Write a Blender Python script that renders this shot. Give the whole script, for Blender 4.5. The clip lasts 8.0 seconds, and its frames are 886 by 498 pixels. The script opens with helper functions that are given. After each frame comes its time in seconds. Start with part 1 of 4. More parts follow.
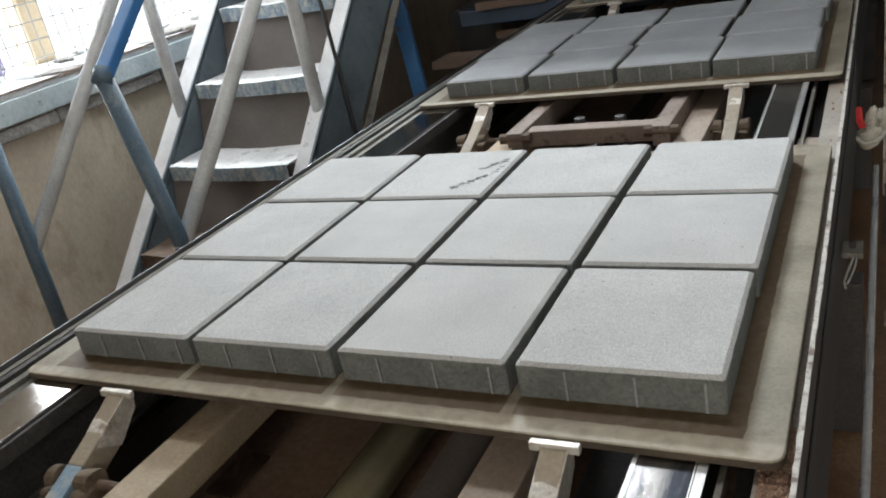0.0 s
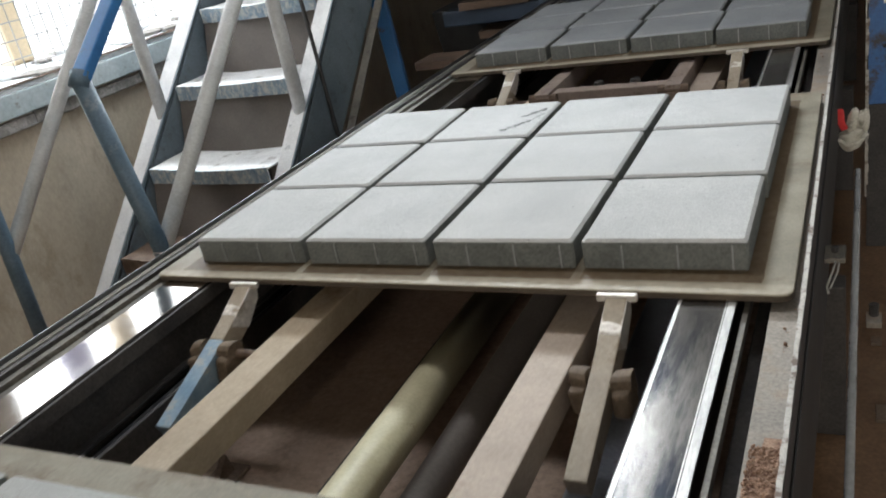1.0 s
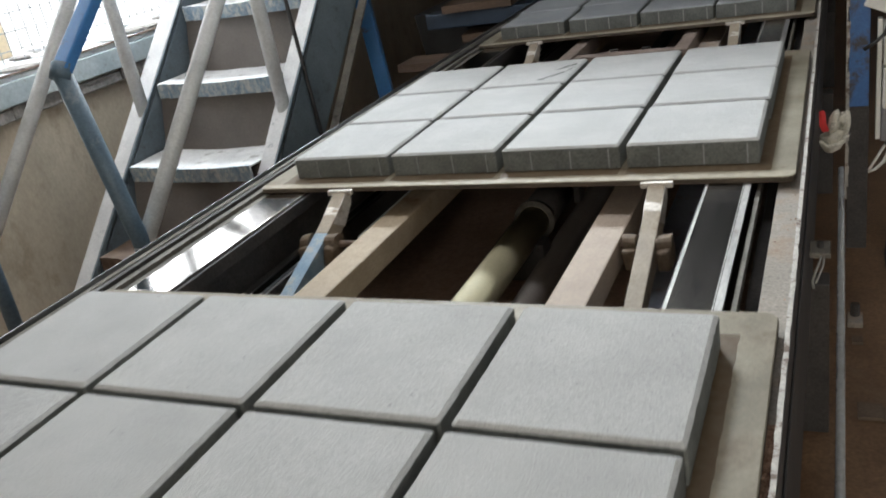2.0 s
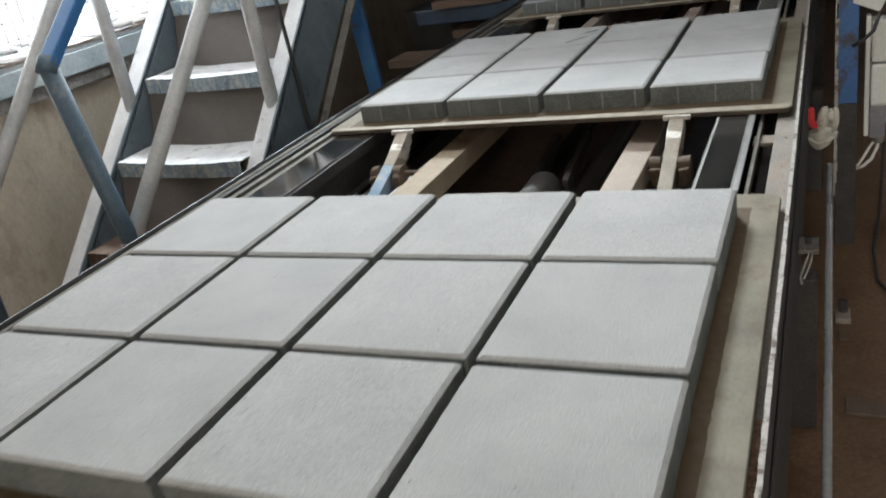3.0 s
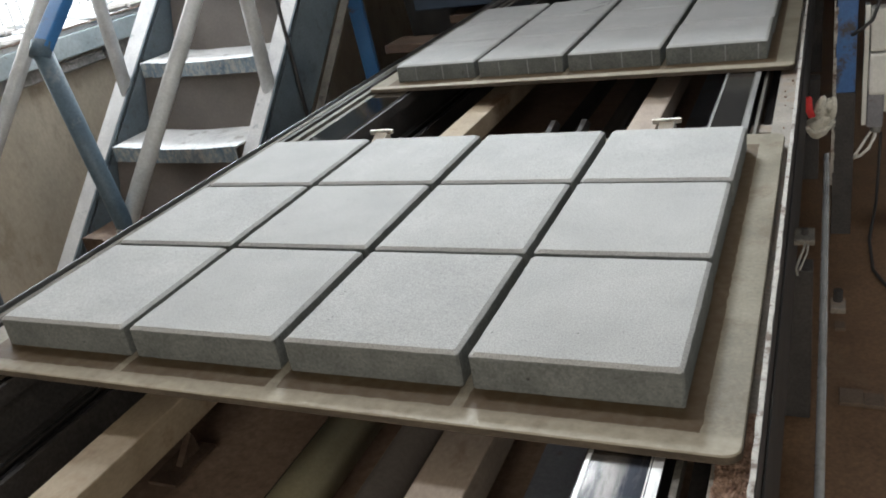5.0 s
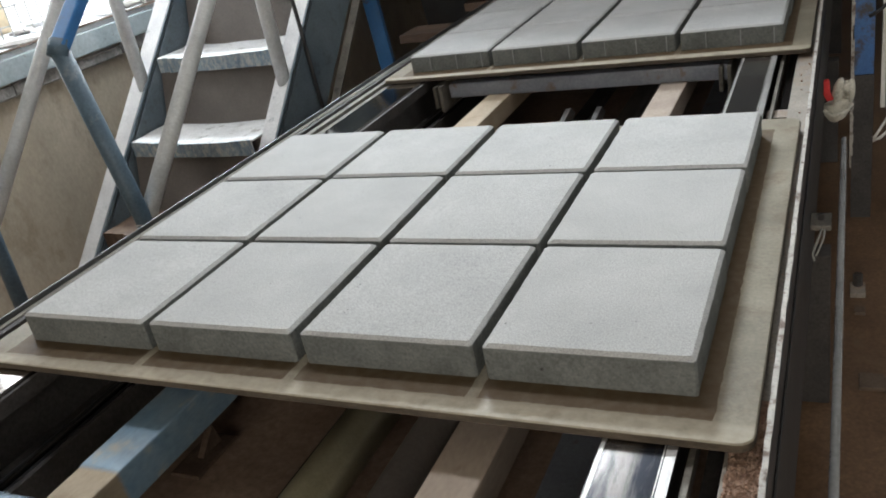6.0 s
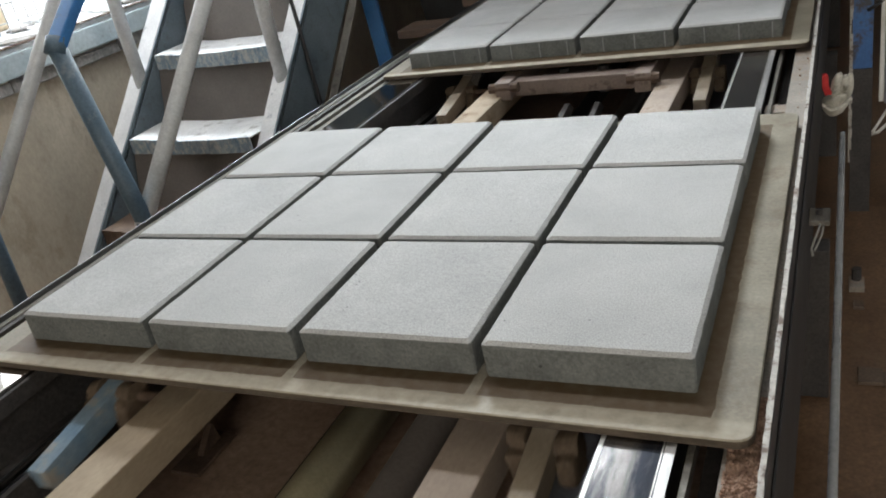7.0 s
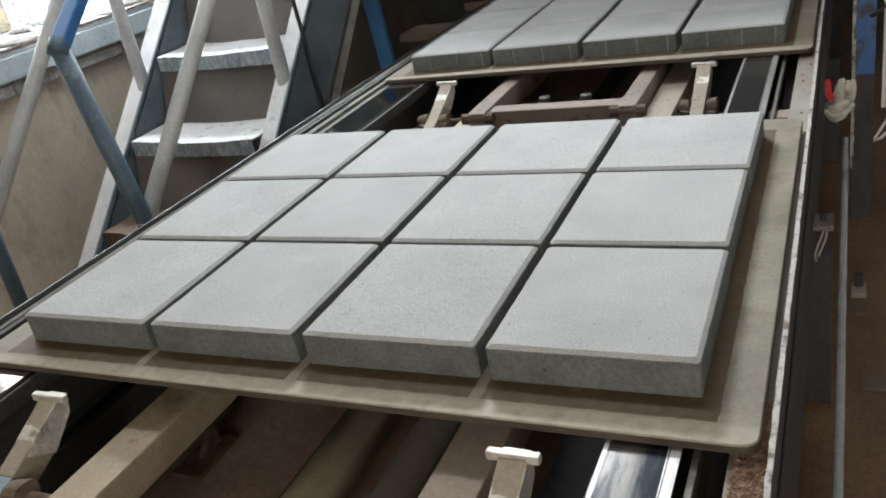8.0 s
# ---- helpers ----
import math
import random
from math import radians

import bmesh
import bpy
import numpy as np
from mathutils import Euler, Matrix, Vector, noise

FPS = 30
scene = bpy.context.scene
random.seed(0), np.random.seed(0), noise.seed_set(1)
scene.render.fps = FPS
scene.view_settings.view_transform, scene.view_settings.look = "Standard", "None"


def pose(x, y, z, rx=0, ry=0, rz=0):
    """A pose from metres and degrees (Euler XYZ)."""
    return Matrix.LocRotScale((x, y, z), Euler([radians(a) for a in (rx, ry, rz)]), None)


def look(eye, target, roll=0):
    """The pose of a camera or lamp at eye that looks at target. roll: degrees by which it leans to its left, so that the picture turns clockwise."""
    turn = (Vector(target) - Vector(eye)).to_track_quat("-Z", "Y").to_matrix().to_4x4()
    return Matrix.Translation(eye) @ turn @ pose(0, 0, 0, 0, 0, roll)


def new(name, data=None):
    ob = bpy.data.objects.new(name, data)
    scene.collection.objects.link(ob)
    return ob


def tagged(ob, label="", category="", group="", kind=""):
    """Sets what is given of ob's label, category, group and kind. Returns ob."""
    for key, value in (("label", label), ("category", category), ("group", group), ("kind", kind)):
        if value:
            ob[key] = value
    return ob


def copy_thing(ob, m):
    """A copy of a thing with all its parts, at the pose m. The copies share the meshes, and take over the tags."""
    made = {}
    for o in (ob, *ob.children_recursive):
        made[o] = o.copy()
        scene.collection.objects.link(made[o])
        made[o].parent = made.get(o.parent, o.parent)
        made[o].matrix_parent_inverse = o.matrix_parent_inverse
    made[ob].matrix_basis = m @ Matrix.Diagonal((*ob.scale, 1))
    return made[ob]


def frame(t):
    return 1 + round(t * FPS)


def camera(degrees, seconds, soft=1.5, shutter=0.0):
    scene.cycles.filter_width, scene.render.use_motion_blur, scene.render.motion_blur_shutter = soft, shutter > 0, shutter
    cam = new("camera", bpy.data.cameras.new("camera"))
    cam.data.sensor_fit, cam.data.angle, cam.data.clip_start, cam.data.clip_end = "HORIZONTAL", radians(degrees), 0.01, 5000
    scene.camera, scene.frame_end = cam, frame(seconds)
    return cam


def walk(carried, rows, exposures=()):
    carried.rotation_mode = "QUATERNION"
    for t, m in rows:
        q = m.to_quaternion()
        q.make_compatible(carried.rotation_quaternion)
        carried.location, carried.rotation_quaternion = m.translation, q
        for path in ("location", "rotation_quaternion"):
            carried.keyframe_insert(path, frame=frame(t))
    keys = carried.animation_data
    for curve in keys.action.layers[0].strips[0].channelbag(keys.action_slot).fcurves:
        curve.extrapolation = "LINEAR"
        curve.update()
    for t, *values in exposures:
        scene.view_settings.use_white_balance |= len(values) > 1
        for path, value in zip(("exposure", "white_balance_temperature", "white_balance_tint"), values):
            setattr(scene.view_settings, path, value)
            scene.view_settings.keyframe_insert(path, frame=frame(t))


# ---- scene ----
LENS = 55.07
cam = camera(LENS, 8.0, 1.9, 0.5)
PATH = [
    (0, pose(0.7914, -1.2650, 0.7053, 66.779, 10.948, 25.108)),
    (0.5, pose(0.7908, -1.2641, 0.7061, 66.656, 10.909, 24.878)),
    (1, pose(0.7896, -1.2413, 0.7128, 66.473, 10.779, 24.076)),
    (2.5, pose(0.7622, -1.2576, 0.6730, 66.899, 9.613, 22.565)),
    (3, pose(0.7702, -1.2486, 0.6777, 66.503, 9.642, 22.297)),
    (3.5, pose(0.7708, -1.2457, 0.6821, 66.155, 9.681, 21.736)),
    (4, pose(0.7679, -1.2320, 0.6835, 66.025, 9.222, 21.442)),
    (4.5, pose(0.7668, -1.2371, 0.6825, 65.809, 8.957, 21.806)),
    (6, pose(0.7825, -1.2415, 0.6922, 64.778, 10.570, 23.061)),
    (6.5, pose(0.7847, -1.2409, 0.6942, 64.569, 10.794, 22.988)),
    (7, pose(0.7833, -1.2394, 0.6953, 64.409, 10.778, 22.900)),
    (7.5, pose(0.7785, -1.2426, 0.6919, 64.635, 10.542, 22.890)),
    (8, pose(0.7753, -1.2402, 0.6931, 64.719, 10.472, 23.007)),
]
walk(cam, PATH, exposures=[(0, 0.0), (8, 0.0)])

# ---- world and daylight ----
# z = 0 is the upper face of the production boards; the hall floor lies at FLOOR
FLOOR = -0.80
CEIL = 3.30
world = bpy.data.worlds.new("overcast_sky")
scene.world = world
world.use_nodes = True
sky = world.node_tree.nodes.new("ShaderNodeTexSky")
sky.sky_type, sky.sun_disc = "NISHITA", False
sky.sun_elevation, sky.sun_rotation = radians(55), radians(-60)
world.node_tree.links.new(sky.outputs[0], world.node_tree.nodes["Background"].inputs[0])
world.node_tree.nodes["Background"].inputs[1].default_value = 0.10


def area(name, eye, target, sx, sy, watts, colour):
    lamp = bpy.data.lights.new(name, "AREA")
    lamp.shape, lamp.size, lamp.size_y, lamp.energy, lamp.color = "RECTANGLE", sx, sy, watts, colour
    ob = new(name, lamp)
    ob.matrix_world = look(eye, target)
    return ob


sun = bpy.data.lights.new("sun", "SUN")
sun.energy, sun.angle, sun.color = 0.8, radians(20), (1.0, 0.96, 0.9)
new("sun", sun).matrix_world = look((-4, 2.3, 6.5), (0, 0, 0))
# daylight in the wall window and two roof lights; added fill behind and beside
area("window_daylight", (-3.2, 1.95, 0.6), (0, 1.8, 0.4), 2.8, 2.8, 160, (0.91, 0.965, 1.0))
area("rooflight_daylight", (-1.7, 4.35, CEIL + 0.12), (-1.2, 3.0, 0), 1.2, 0.9, 485, (0.872, 0.95, 1.0))
area("rooflight_daylight", (-0.7, 1.2, CEIL + 0.12), (-0.7, 1.2, 0), 3.2, 0.45, 60, (0.95, 0.97, 1.0))
# fill light from an unseen door slot added behind the camera
area("back_fill", (1.0, -3.9, 0.9), (0.2, 1.0, -0.1), 0.42, 2.4, 66, (1.0, 0.92, 0.80))
# weak fill through an invented side doorway, out of view
area("side_fill", (2.92, 0.9, 0.25), (0.8, 0.9, -0.2), 1.6, 1.9, 4, (1.0, 0.95, 0.88))


# ---- materials ----
def surf(name, c1, c2, scale=6.0, rough=(0.55, 0.8), metal=0.0, bump=0.15, fine=160.0, speck=0.25,
         wear=None, wear_at=(0.56, 0.64), wear_scale=14.0, stretch=(1, 1, 1), distance=0.002, cell=0.0):
    m = bpy.data.materials.new(name)
    m.use_nodes = True
    nt = m.node_tree
    bsdf = nt.nodes["Principled BSDF"]

    def node(kind, **values):
        n = nt.nodes.new(kind)
        for key, value in values.items():
            n.inputs[key].default_value = value
        return n

    def link(a, b):
        nt.links.new(a, b)

    coord = nt.nodes.new("ShaderNodeTexCoord")
    mapping = node("ShaderNodeMapping", Scale=stretch)
    link(coord.outputs["Object"], mapping.inputs["Vector"])
    info = nt.nodes.new("ShaderNodeObjectInfo")
    shift = nt.nodes.new("ShaderNodeVectorMath")
    shift.operation = "MULTIPLY_ADD"
    link(info.outputs["Random"], shift.inputs[0])
    shift.inputs[1].default_value = (7.0, 3.0, 5.0)
    link(mapping.outputs[0], shift.inputs[2])
    big = node("ShaderNodeTexNoise", Scale=scale, Detail=6.0, Roughness=0.6)
    small = node("ShaderNodeTexNoise", Scale=fine, Detail=3.0, Roughness=0.7)
    link(shift.outputs[0], big.inputs["Vector"])
    link(shift.outputs[0], small.inputs["Vector"])
    ramp = nt.nodes.new("ShaderNodeValToRGB")
    ramp.color_ramp.elements[0].position, ramp.color_ramp.elements[1].position = 0.32, 0.68
    ramp.color_ramp.elements[0].color, ramp.color_ramp.elements[1].color = (*c1, 1), (*c2, 1)
    link(big.outputs["Fac"], ramp.inputs["Fac"])
    grain = node("ShaderNodeMapRange")
    grain.inputs["From Min"].default_value, grain.inputs["From Max"].default_value = 0.3, 0.7
    grain.inputs["To Min"].default_value, grain.inputs["To Max"].default_value = 1 - speck, 1 + speck
    link(small.outputs["Fac"], grain.inputs["Value"])
    tint = nt.nodes.new("ShaderNodeVectorMath")
    tint.operation = "SCALE"
    link(ramp.outputs["Color"], tint.inputs[0])
    link(grain.outputs[0], tint.inputs["Scale"])
    colour = tint.outputs[0]
    if wear:
        patch = node("ShaderNodeTexNoise", Scale=wear_scale, Detail=8.0, Roughness=0.72)
        link(shift.outputs[0], patch.inputs["Vector"])
        mask = nt.nodes.new("ShaderNodeValToRGB")
        mask.color_ramp.elements[0].position, mask.color_ramp.elements[1].position = wear_at
        link(patch.outputs["Fac"], mask.inputs["Fac"])
        mix = nt.nodes.new("ShaderNodeMix")
        mix.data_type = "RGBA"
        link(mask.outputs["Color"], mix.inputs["Factor"])
        link(colour, mix.inputs["A"])
        mix.inputs["B"].default_value = (*wear, 1)
        colour = mix.outputs["Result"]
    height = small.outputs["Fac"]
    if cell:
        cells = node("ShaderNodeTexVoronoi", Scale=cell, Randomness=1.0)
        link(shift.outputs[0], cells.inputs["Vector"])
        ragged = nt.nodes.new("ShaderNodeMath")
        ragged.operation = "MULTIPLY_ADD"
        link(small.outputs["Fac"], ragged.inputs[0])
        ragged.inputs[1].default_value = 0.16
        link(cells.outputs["Distance"], ragged.inputs[2])
        size = nt.nodes.new("ShaderNodeSeparateColor")
        link(cells.outputs["Color"], size.inputs[0])
        limit = node("ShaderNodeMapRange")
        limit.inputs["From Min"].default_value, limit.inputs["From Max"].default_value = 0.55, 1.0
        limit.inputs["To Min"].default_value, limit.inputs["To Max"].default_value = 0.05, 0.20
        link(size.outputs[0], limit.inputs["Value"])
        pit = nt.nodes.new("ShaderNodeMath")
        pit.operation = "LESS_THAN"
        link(ragged.outputs[0], pit.inputs[0])
        link(limit.outputs[0], pit.inputs[1])
        hole = nt.nodes.new("ShaderNodeMix")
        hole.data_type = "RGBA"
        link(pit.outputs[0], hole.inputs["Factor"])
        link(colour, hole.inputs["A"])
        hole.inputs["B"].default_value = (c1[0] * 0.5, c1[1] * 0.5, c1[2] * 0.5, 1)
        colour = hole.outputs["Result"]
        sunk = nt.nodes.new("ShaderNodeMath")
        sunk.operation = "SUBTRACT"
        link(height, sunk.inputs[0])
        link(pit.outputs[0], sunk.inputs[1])
        height = sunk.outputs[0]
    link(colour, bsdf.inputs["Base Color"])
    shine = node("ShaderNodeMapRange")
    shine.inputs["To Min"].default_value, shine.inputs["To Max"].default_value = rough
    link(big.outputs["Fac"], shine.inputs["Value"])
    link(shine.outputs[0], bsdf.inputs["Roughness"])
    bsdf.inputs["Metallic"].default_value = metal
    if bump:
        relief = node("ShaderNodeBump", Strength=bump, Distance=distance)
        link(height, relief.inputs["Height"])
        link(relief.outputs[0], bsdf.inputs["Normal"])
    return m


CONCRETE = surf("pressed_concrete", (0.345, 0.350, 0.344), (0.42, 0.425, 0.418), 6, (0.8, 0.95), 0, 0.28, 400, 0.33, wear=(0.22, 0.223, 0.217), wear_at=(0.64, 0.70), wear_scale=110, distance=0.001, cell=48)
# Sides darker than facings: their shade is put into the colour; scuffs share it.
SIDE_AND_SCUFF = surf("shaded_side_and_scuff", (0.108, 0.117, 0.113), (0.175, 0.186, 0.179), 14, (0.8, 0.95), 0, 0.5, 170, 0.28, wear=(0.085, 0.088, 0.084), wear_at=(0.60, 0.68), wear_scale=60, distance=0.003, cell=45)
# Far loads' dimmer light is put into this darker, bluer slab colour.
CONCRETE_DARK = surf("far_shade_and_rib_concrete", (0.215, 0.228, 0.238), (0.30, 0.314, 0.324), 5, (0.55, 0.75), 0, 0.3, 230, 0.3, distance=0.0015, cell=40)
POLISHED = surf("polished_steel", (0.36, 0.345, 0.335), (0.54, 0.52, 0.50), 9, (0.05, 0.15), 1.0, 0.04, 220, 0.15, wear=(0.16, 0.15, 0.15), wear_at=(0.60, 0.72), wear_scale=9, stretch=(1, 0.25, 1))
BRUSHED = surf("brushed_steel", (0.15, 0.143, 0.137), (0.26, 0.246, 0.235), 9, (0.12, 0.22), 0.9, 0.06, 220, 0.2, wear=(0.045, 0.05, 0.065), wear_at=(0.48, 0.60), wear_scale=11, stretch=(1, 0.16, 1))
WORN_STEEL = surf("blackened_steel", (0.14, 0.145, 0.15), (0.34, 0.35, 0.37), 11, (0.2, 0.42), 1.0, 0.1, 200, 0.2, stretch=(1, 0.12, 1))
DARK_STEEL = surf("oily_dark_steel", (0.030, 0.029, 0.030), (0.07, 0.064, 0.06), 8, (0.5, 0.75), 0.1, 0.2, 120, 0.35)
LEDGE = surf("dust_caked_ledge", (0.22, 0.20, 0.175), (0.32, 0.285, 0.245), 12, (0.6, 0.85), 0.1, 0.4, 160, 0.25, wear=(0.25, 0.18, 0.13), wear_at=(0.5, 0.66), wear_scale=6)
GUIDE_STEEL = surf("dusty_guide_steel", (0.10, 0.093, 0.08), (0.20, 0.185, 0.16), 10, (0.45, 0.7), 0.2, 0.25, 140, 0.3, wear=(0.05, 0.045, 0.04))
RAIL_EDGE = surf("bright_rubbed_steel_edge", (0.30, 0.295, 0.285), (0.46, 0.45, 0.43), 16, (0.32, 0.52), 0.6, 0.2, 160, 0.2, wear=(0.25, 0.22, 0.19), wear_at=(0.58, 0.68), wear_scale=14, stretch=(1, 0.2, 1))
CHIPPED = surf("chipped_white_edge", (0.36, 0.34, 0.31), (0.55, 0.53, 0.49), 30, (0.5, 0.75), 0.1, 0.4, 120, 0.25, wear=(0.14, 0.105, 0.085), wear_at=(0.50, 0.60), wear_scale=30)
FLOOR_PATCH = surf("dull_floor_patch", (0.085, 0.06, 0.042), (0.15, 0.11, 0.08), 9, (0.5, 0.7), 0, 0.2, 120, 0.25)
DUSTY_BEAM = surf("dusty_beige_paint", (0.28, 0.22, 0.15), (0.42, 0.34, 0.245), 6, (0.6, 0.85), 0, 0.2, 150, 0.16, wear=(0.19, 0.12, 0.07), wear_at=(0.54, 0.66), wear_scale=5)
PINK_BEAM = surf("dusty_brown_paint", (0.19, 0.145, 0.125), (0.30, 0.24, 0.205), 7, (0.6, 0.85), 0, 0.2, 150, 0.2, wear=(0.12, 0.085, 0.065))
PALE_BEAM = surf("dusty_pinkish_paint", (0.32, 0.26, 0.21), (0.46, 0.385, 0.32), 6, (0.6, 0.85), 0, 0.2, 150, 0.15, wear=(0.22, 0.15, 0.10), wear_at=(0.56, 0.68), wear_scale=6)
PAWL_PAINT = surf("worn_pale_paint", (0.27, 0.225, 0.17), (0.38, 0.325, 0.25), 14, (0.45, 0.7), 0, 0.25, 130, 0.15, wear=(0.19, 0.145, 0.10), wear_at=(0.56, 0.66))
PAWL_BLUE = surf("worn_light_blue_paint", (0.15, 0.25, 0.35), (0.27, 0.36, 0.43), 14, (0.4, 0.6), 0, 0.2, 130, 0.18, wear=(0.42, 0.39, 0.33), wear_at=(0.56, 0.64))
BRIGHT_STEEL = surf("hammered_bright_steel", (0.55, 0.52, 0.47), (0.75, 0.72, 0.67), 40, (0.35, 0.6), 0.3, 0.5, 120, 0.2, wear=(0.3, 0.24, 0.18))
LUG = surf("dusty_rust", (0.085, 0.06, 0.04), (0.17, 0.125, 0.085), 22, (0.7, 0.9), 0, 0.5, 150, 0.3)
RUST = surf("rusty_brown_steel", (0.075, 0.048, 0.034), (0.16, 0.11, 0.078), 20, (0.7, 0.9), 0, 0.5, 150, 0.3)
YELLOW = surf("faded_cream_paint", (0.35, 0.315, 0.20), (0.46, 0.42, 0.28), 6, (0.4, 0.65), 0, 0.1, 150, 0.1, wear=(0.24, 0.2, 0.12), wear_at=(0.64, 0.7))
BLUE = surf("blue_enamel", (0.03, 0.14, 0.36), (0.05, 0.20, 0.46), 6, (0.3, 0.5), 0, 0.1, 120, 0.1, wear=(0.08, 0.09, 0.11), wear_at=(0.62, 0.68))
BLUE_WORN = surf("rubbed_blue_enamel", (0.03, 0.11, 0.30), (0.05, 0.16, 0.40), 9, (0.35, 0.55), 0, 0.15, 120, 0.15, wear=(0.05, 0.052, 0.06), wear_at=(0.50, 0.60), wear_scale=9)
NAVY = surf("dark_blue_paint", (0.016, 0.028, 0.046), (0.028, 0.044, 0.07), 6, (0.4, 0.6), 0, 0.1, 120, 0.15)
BLUE_PIPE = surf("dusty_blue_pipe", (0.062, 0.105, 0.145), (0.105, 0.155, 0.20), 9, (0.4, 0.6), 0, 0.1, 120, 0.2, wear=(0.22, 0.25, 0.27), wear_at=(0.60, 0.74))
RODGREY = surf("dull_steel_rod", (0.62, 0.62, 0.61), (0.78, 0.78, 0.76), 8, (0.16, 0.30), 0.55, 0.05, 120, 0.12)
GREY_PIPE = surf("worn_grey_pipe", (0.52, 0.545, 0.565), (0.74, 0.76, 0.775), 9, (0.35, 0.6), 0.1, 0.1, 120, 0.12, wear=(0.38, 0.42, 0.46), wear_at=(0.60, 0.72), wear_scale=10)
# Flanges and treads raised, webs lowered: part of their light is in the colour.
STAIR_PALE = surf("dusty_lit_stair_paint", (0.51, 0.52, 0.53), (0.67, 0.675, 0.675), 8, (0.5, 0.75), 0, 0.15, 130, 0.12, wear=(0.22, 0.25, 0.28), wear_at=(0.62, 0.7))
STAIR_DARK = surf("shaded_grey_stair_steel", (0.088, 0.118, 0.142), (0.14, 0.172, 0.196), 6, (0.45, 0.65), 0, 0.15, 130, 0.2, wear=(0.055, 0.065, 0.07), wear_at=(0.55, 0.7))
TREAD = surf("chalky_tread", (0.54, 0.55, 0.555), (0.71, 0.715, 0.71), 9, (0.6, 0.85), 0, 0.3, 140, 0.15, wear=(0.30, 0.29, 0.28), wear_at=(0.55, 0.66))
NOSING = surf("scuffed_blue_nosing", (0.12, 0.20, 0.28), (0.30, 0.36, 0.40), 30, (0.5, 0.7), 0, 0.3, 130, 0.25, wear=(0.48, 0.48, 0.46), wear_at=(0.47, 0.6), wear_scale=45, stretch=(1, 1, 0.55))
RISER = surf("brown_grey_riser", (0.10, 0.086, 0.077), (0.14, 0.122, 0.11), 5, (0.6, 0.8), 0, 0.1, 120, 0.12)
PLASTER = surf("stained_cream_plaster", (0.34, 0.285, 0.215), (0.475, 0.41, 0.32), 2.0, (0.8, 0.95), 0, 0.25, 60, 0.1, wear=(0.20, 0.15, 0.095), wear_at=(0.53, 0.72), wear_scale=2.6, stretch=(1, 1.2, 0.7))
SILL = surf("chipped_whitewash", (0.60, 0.62, 0.63), (0.78, 0.79, 0.79), 5, (0.7, 0.9), 0, 0.4, 60, 0.1, wear=(0.35, 0.33, 0.31), wear_at=(0.62, 0.7))
SILL_FACE = surf("pale_blue_grey_edge", (0.36, 0.42, 0.44), (0.50, 0.56, 0.57), 6, (0.7, 0.9), 0, 0.4, 60, 0.12, wear=(0.24, 0.22, 0.2), wear_at=(0.58, 0.66))
MORTAR = surf("crumbling_mortar", (0.17, 0.16, 0.15), (0.30, 0.28, 0.26), 18, (0.9, 1.0), 0, 0.8, 60, 0.3, distance=0.006)
GRIMY_WALL = surf("grimy_grey_wall", (0.36, 0.335, 0.30), (0.48, 0.45, 0.41), 2, (0.8, 0.95), 0, 0.2, 60, 0.15)
DARK_WALL = surf("dark_end_wall", (0.035, 0.032, 0.03), (0.065, 0.058, 0.052), 2, (0.8, 0.95), 0, 0.2, 60, 0.2)
CEILING = surf("grey_roof_sheet", (0.44, 0.44, 0.43), (0.54, 0.54, 0.53), 3, (0.6, 0.8), 0.0, 0.1, 60, 0.15)
EARTH = surf("brown_oily_floor", (0.105, 0.060, 0.034), (0.19, 0.115, 0.066), 4, (0.30, 0.55), 0, 0.3, 90, 0.3, wear=(0.16, 0.11, 0.07), wear_at=(0.62, 0.72), wear_scale=3)
PAN = surf("dirty_brown_pan", (0.22, 0.15, 0.11), (0.37, 0.27, 0.205), 5, (0.4, 0.75), 0, 0.3, 60, 0.25, wear=(0.17, 0.11, 0.07), wear_at=(0.54, 0.7), wear_scale=5)
SLATE = surf("slate_blue_paint", (0.22, 0.24, 0.29), (0.31, 0.335, 0.385), 6, (0.3, 0.5), 0.1, 0.1, 120, 0.15, wear=(0.22, 0.16, 0.12), wear_at=(0.58, 0.70))
GREY_PAINT = surf("slate_grey_paint", (0.19, 0.19, 0.21), (0.26, 0.26, 0.285), 6, (0.3, 0.5), 0.1, 0.1, 120, 0.15, wear=(0.13, 0.105, 0.085), wear_at=(0.58, 0.7))
CRUMB = surf("concrete_crumbs", (0.17, 0.095, 0.065), (0.40, 0.27, 0.195), 60, (0.9, 1.0), 0, 0.6, 260, 0.35)
WOOD = surf("dusty_plank", (0.075, 0.046, 0.030), (0.14, 0.09, 0.06), 4, (0.7, 0.9), 0, 0.3, 90, 0.25, stretch=(0.3, 3, 3))
CLOTH = surf("grimy_white_cotton", (0.46, 0.44, 0.37), (0.76, 0.74, 0.66), 30, (0.9, 1.0), 0, 0.8, 260, 0.25, wear=(0.20, 0.19, 0.15), wear_at=(0.54, 0.64), wear_scale=22)
RED_CLOTH = surf("red_cotton", (0.55, 0.03, 0.035), (0.70, 0.06, 0.06), 25, (0.85, 0.95), 0, 0.5, 300, 0.15)
BOX_GREY = surf("light_grey_plastic", (0.70, 0.70, 0.66), (0.80, 0.80, 0.76), 6, (0.4, 0.55), 0, 0.05, 120, 0.08)
CABLE = surf("black_cable_rubber", (0.02, 0.02, 0.02), (0.035, 0.035, 0.035), 10, (0.5, 0.7), 0, 0.05, 120, 0.1)
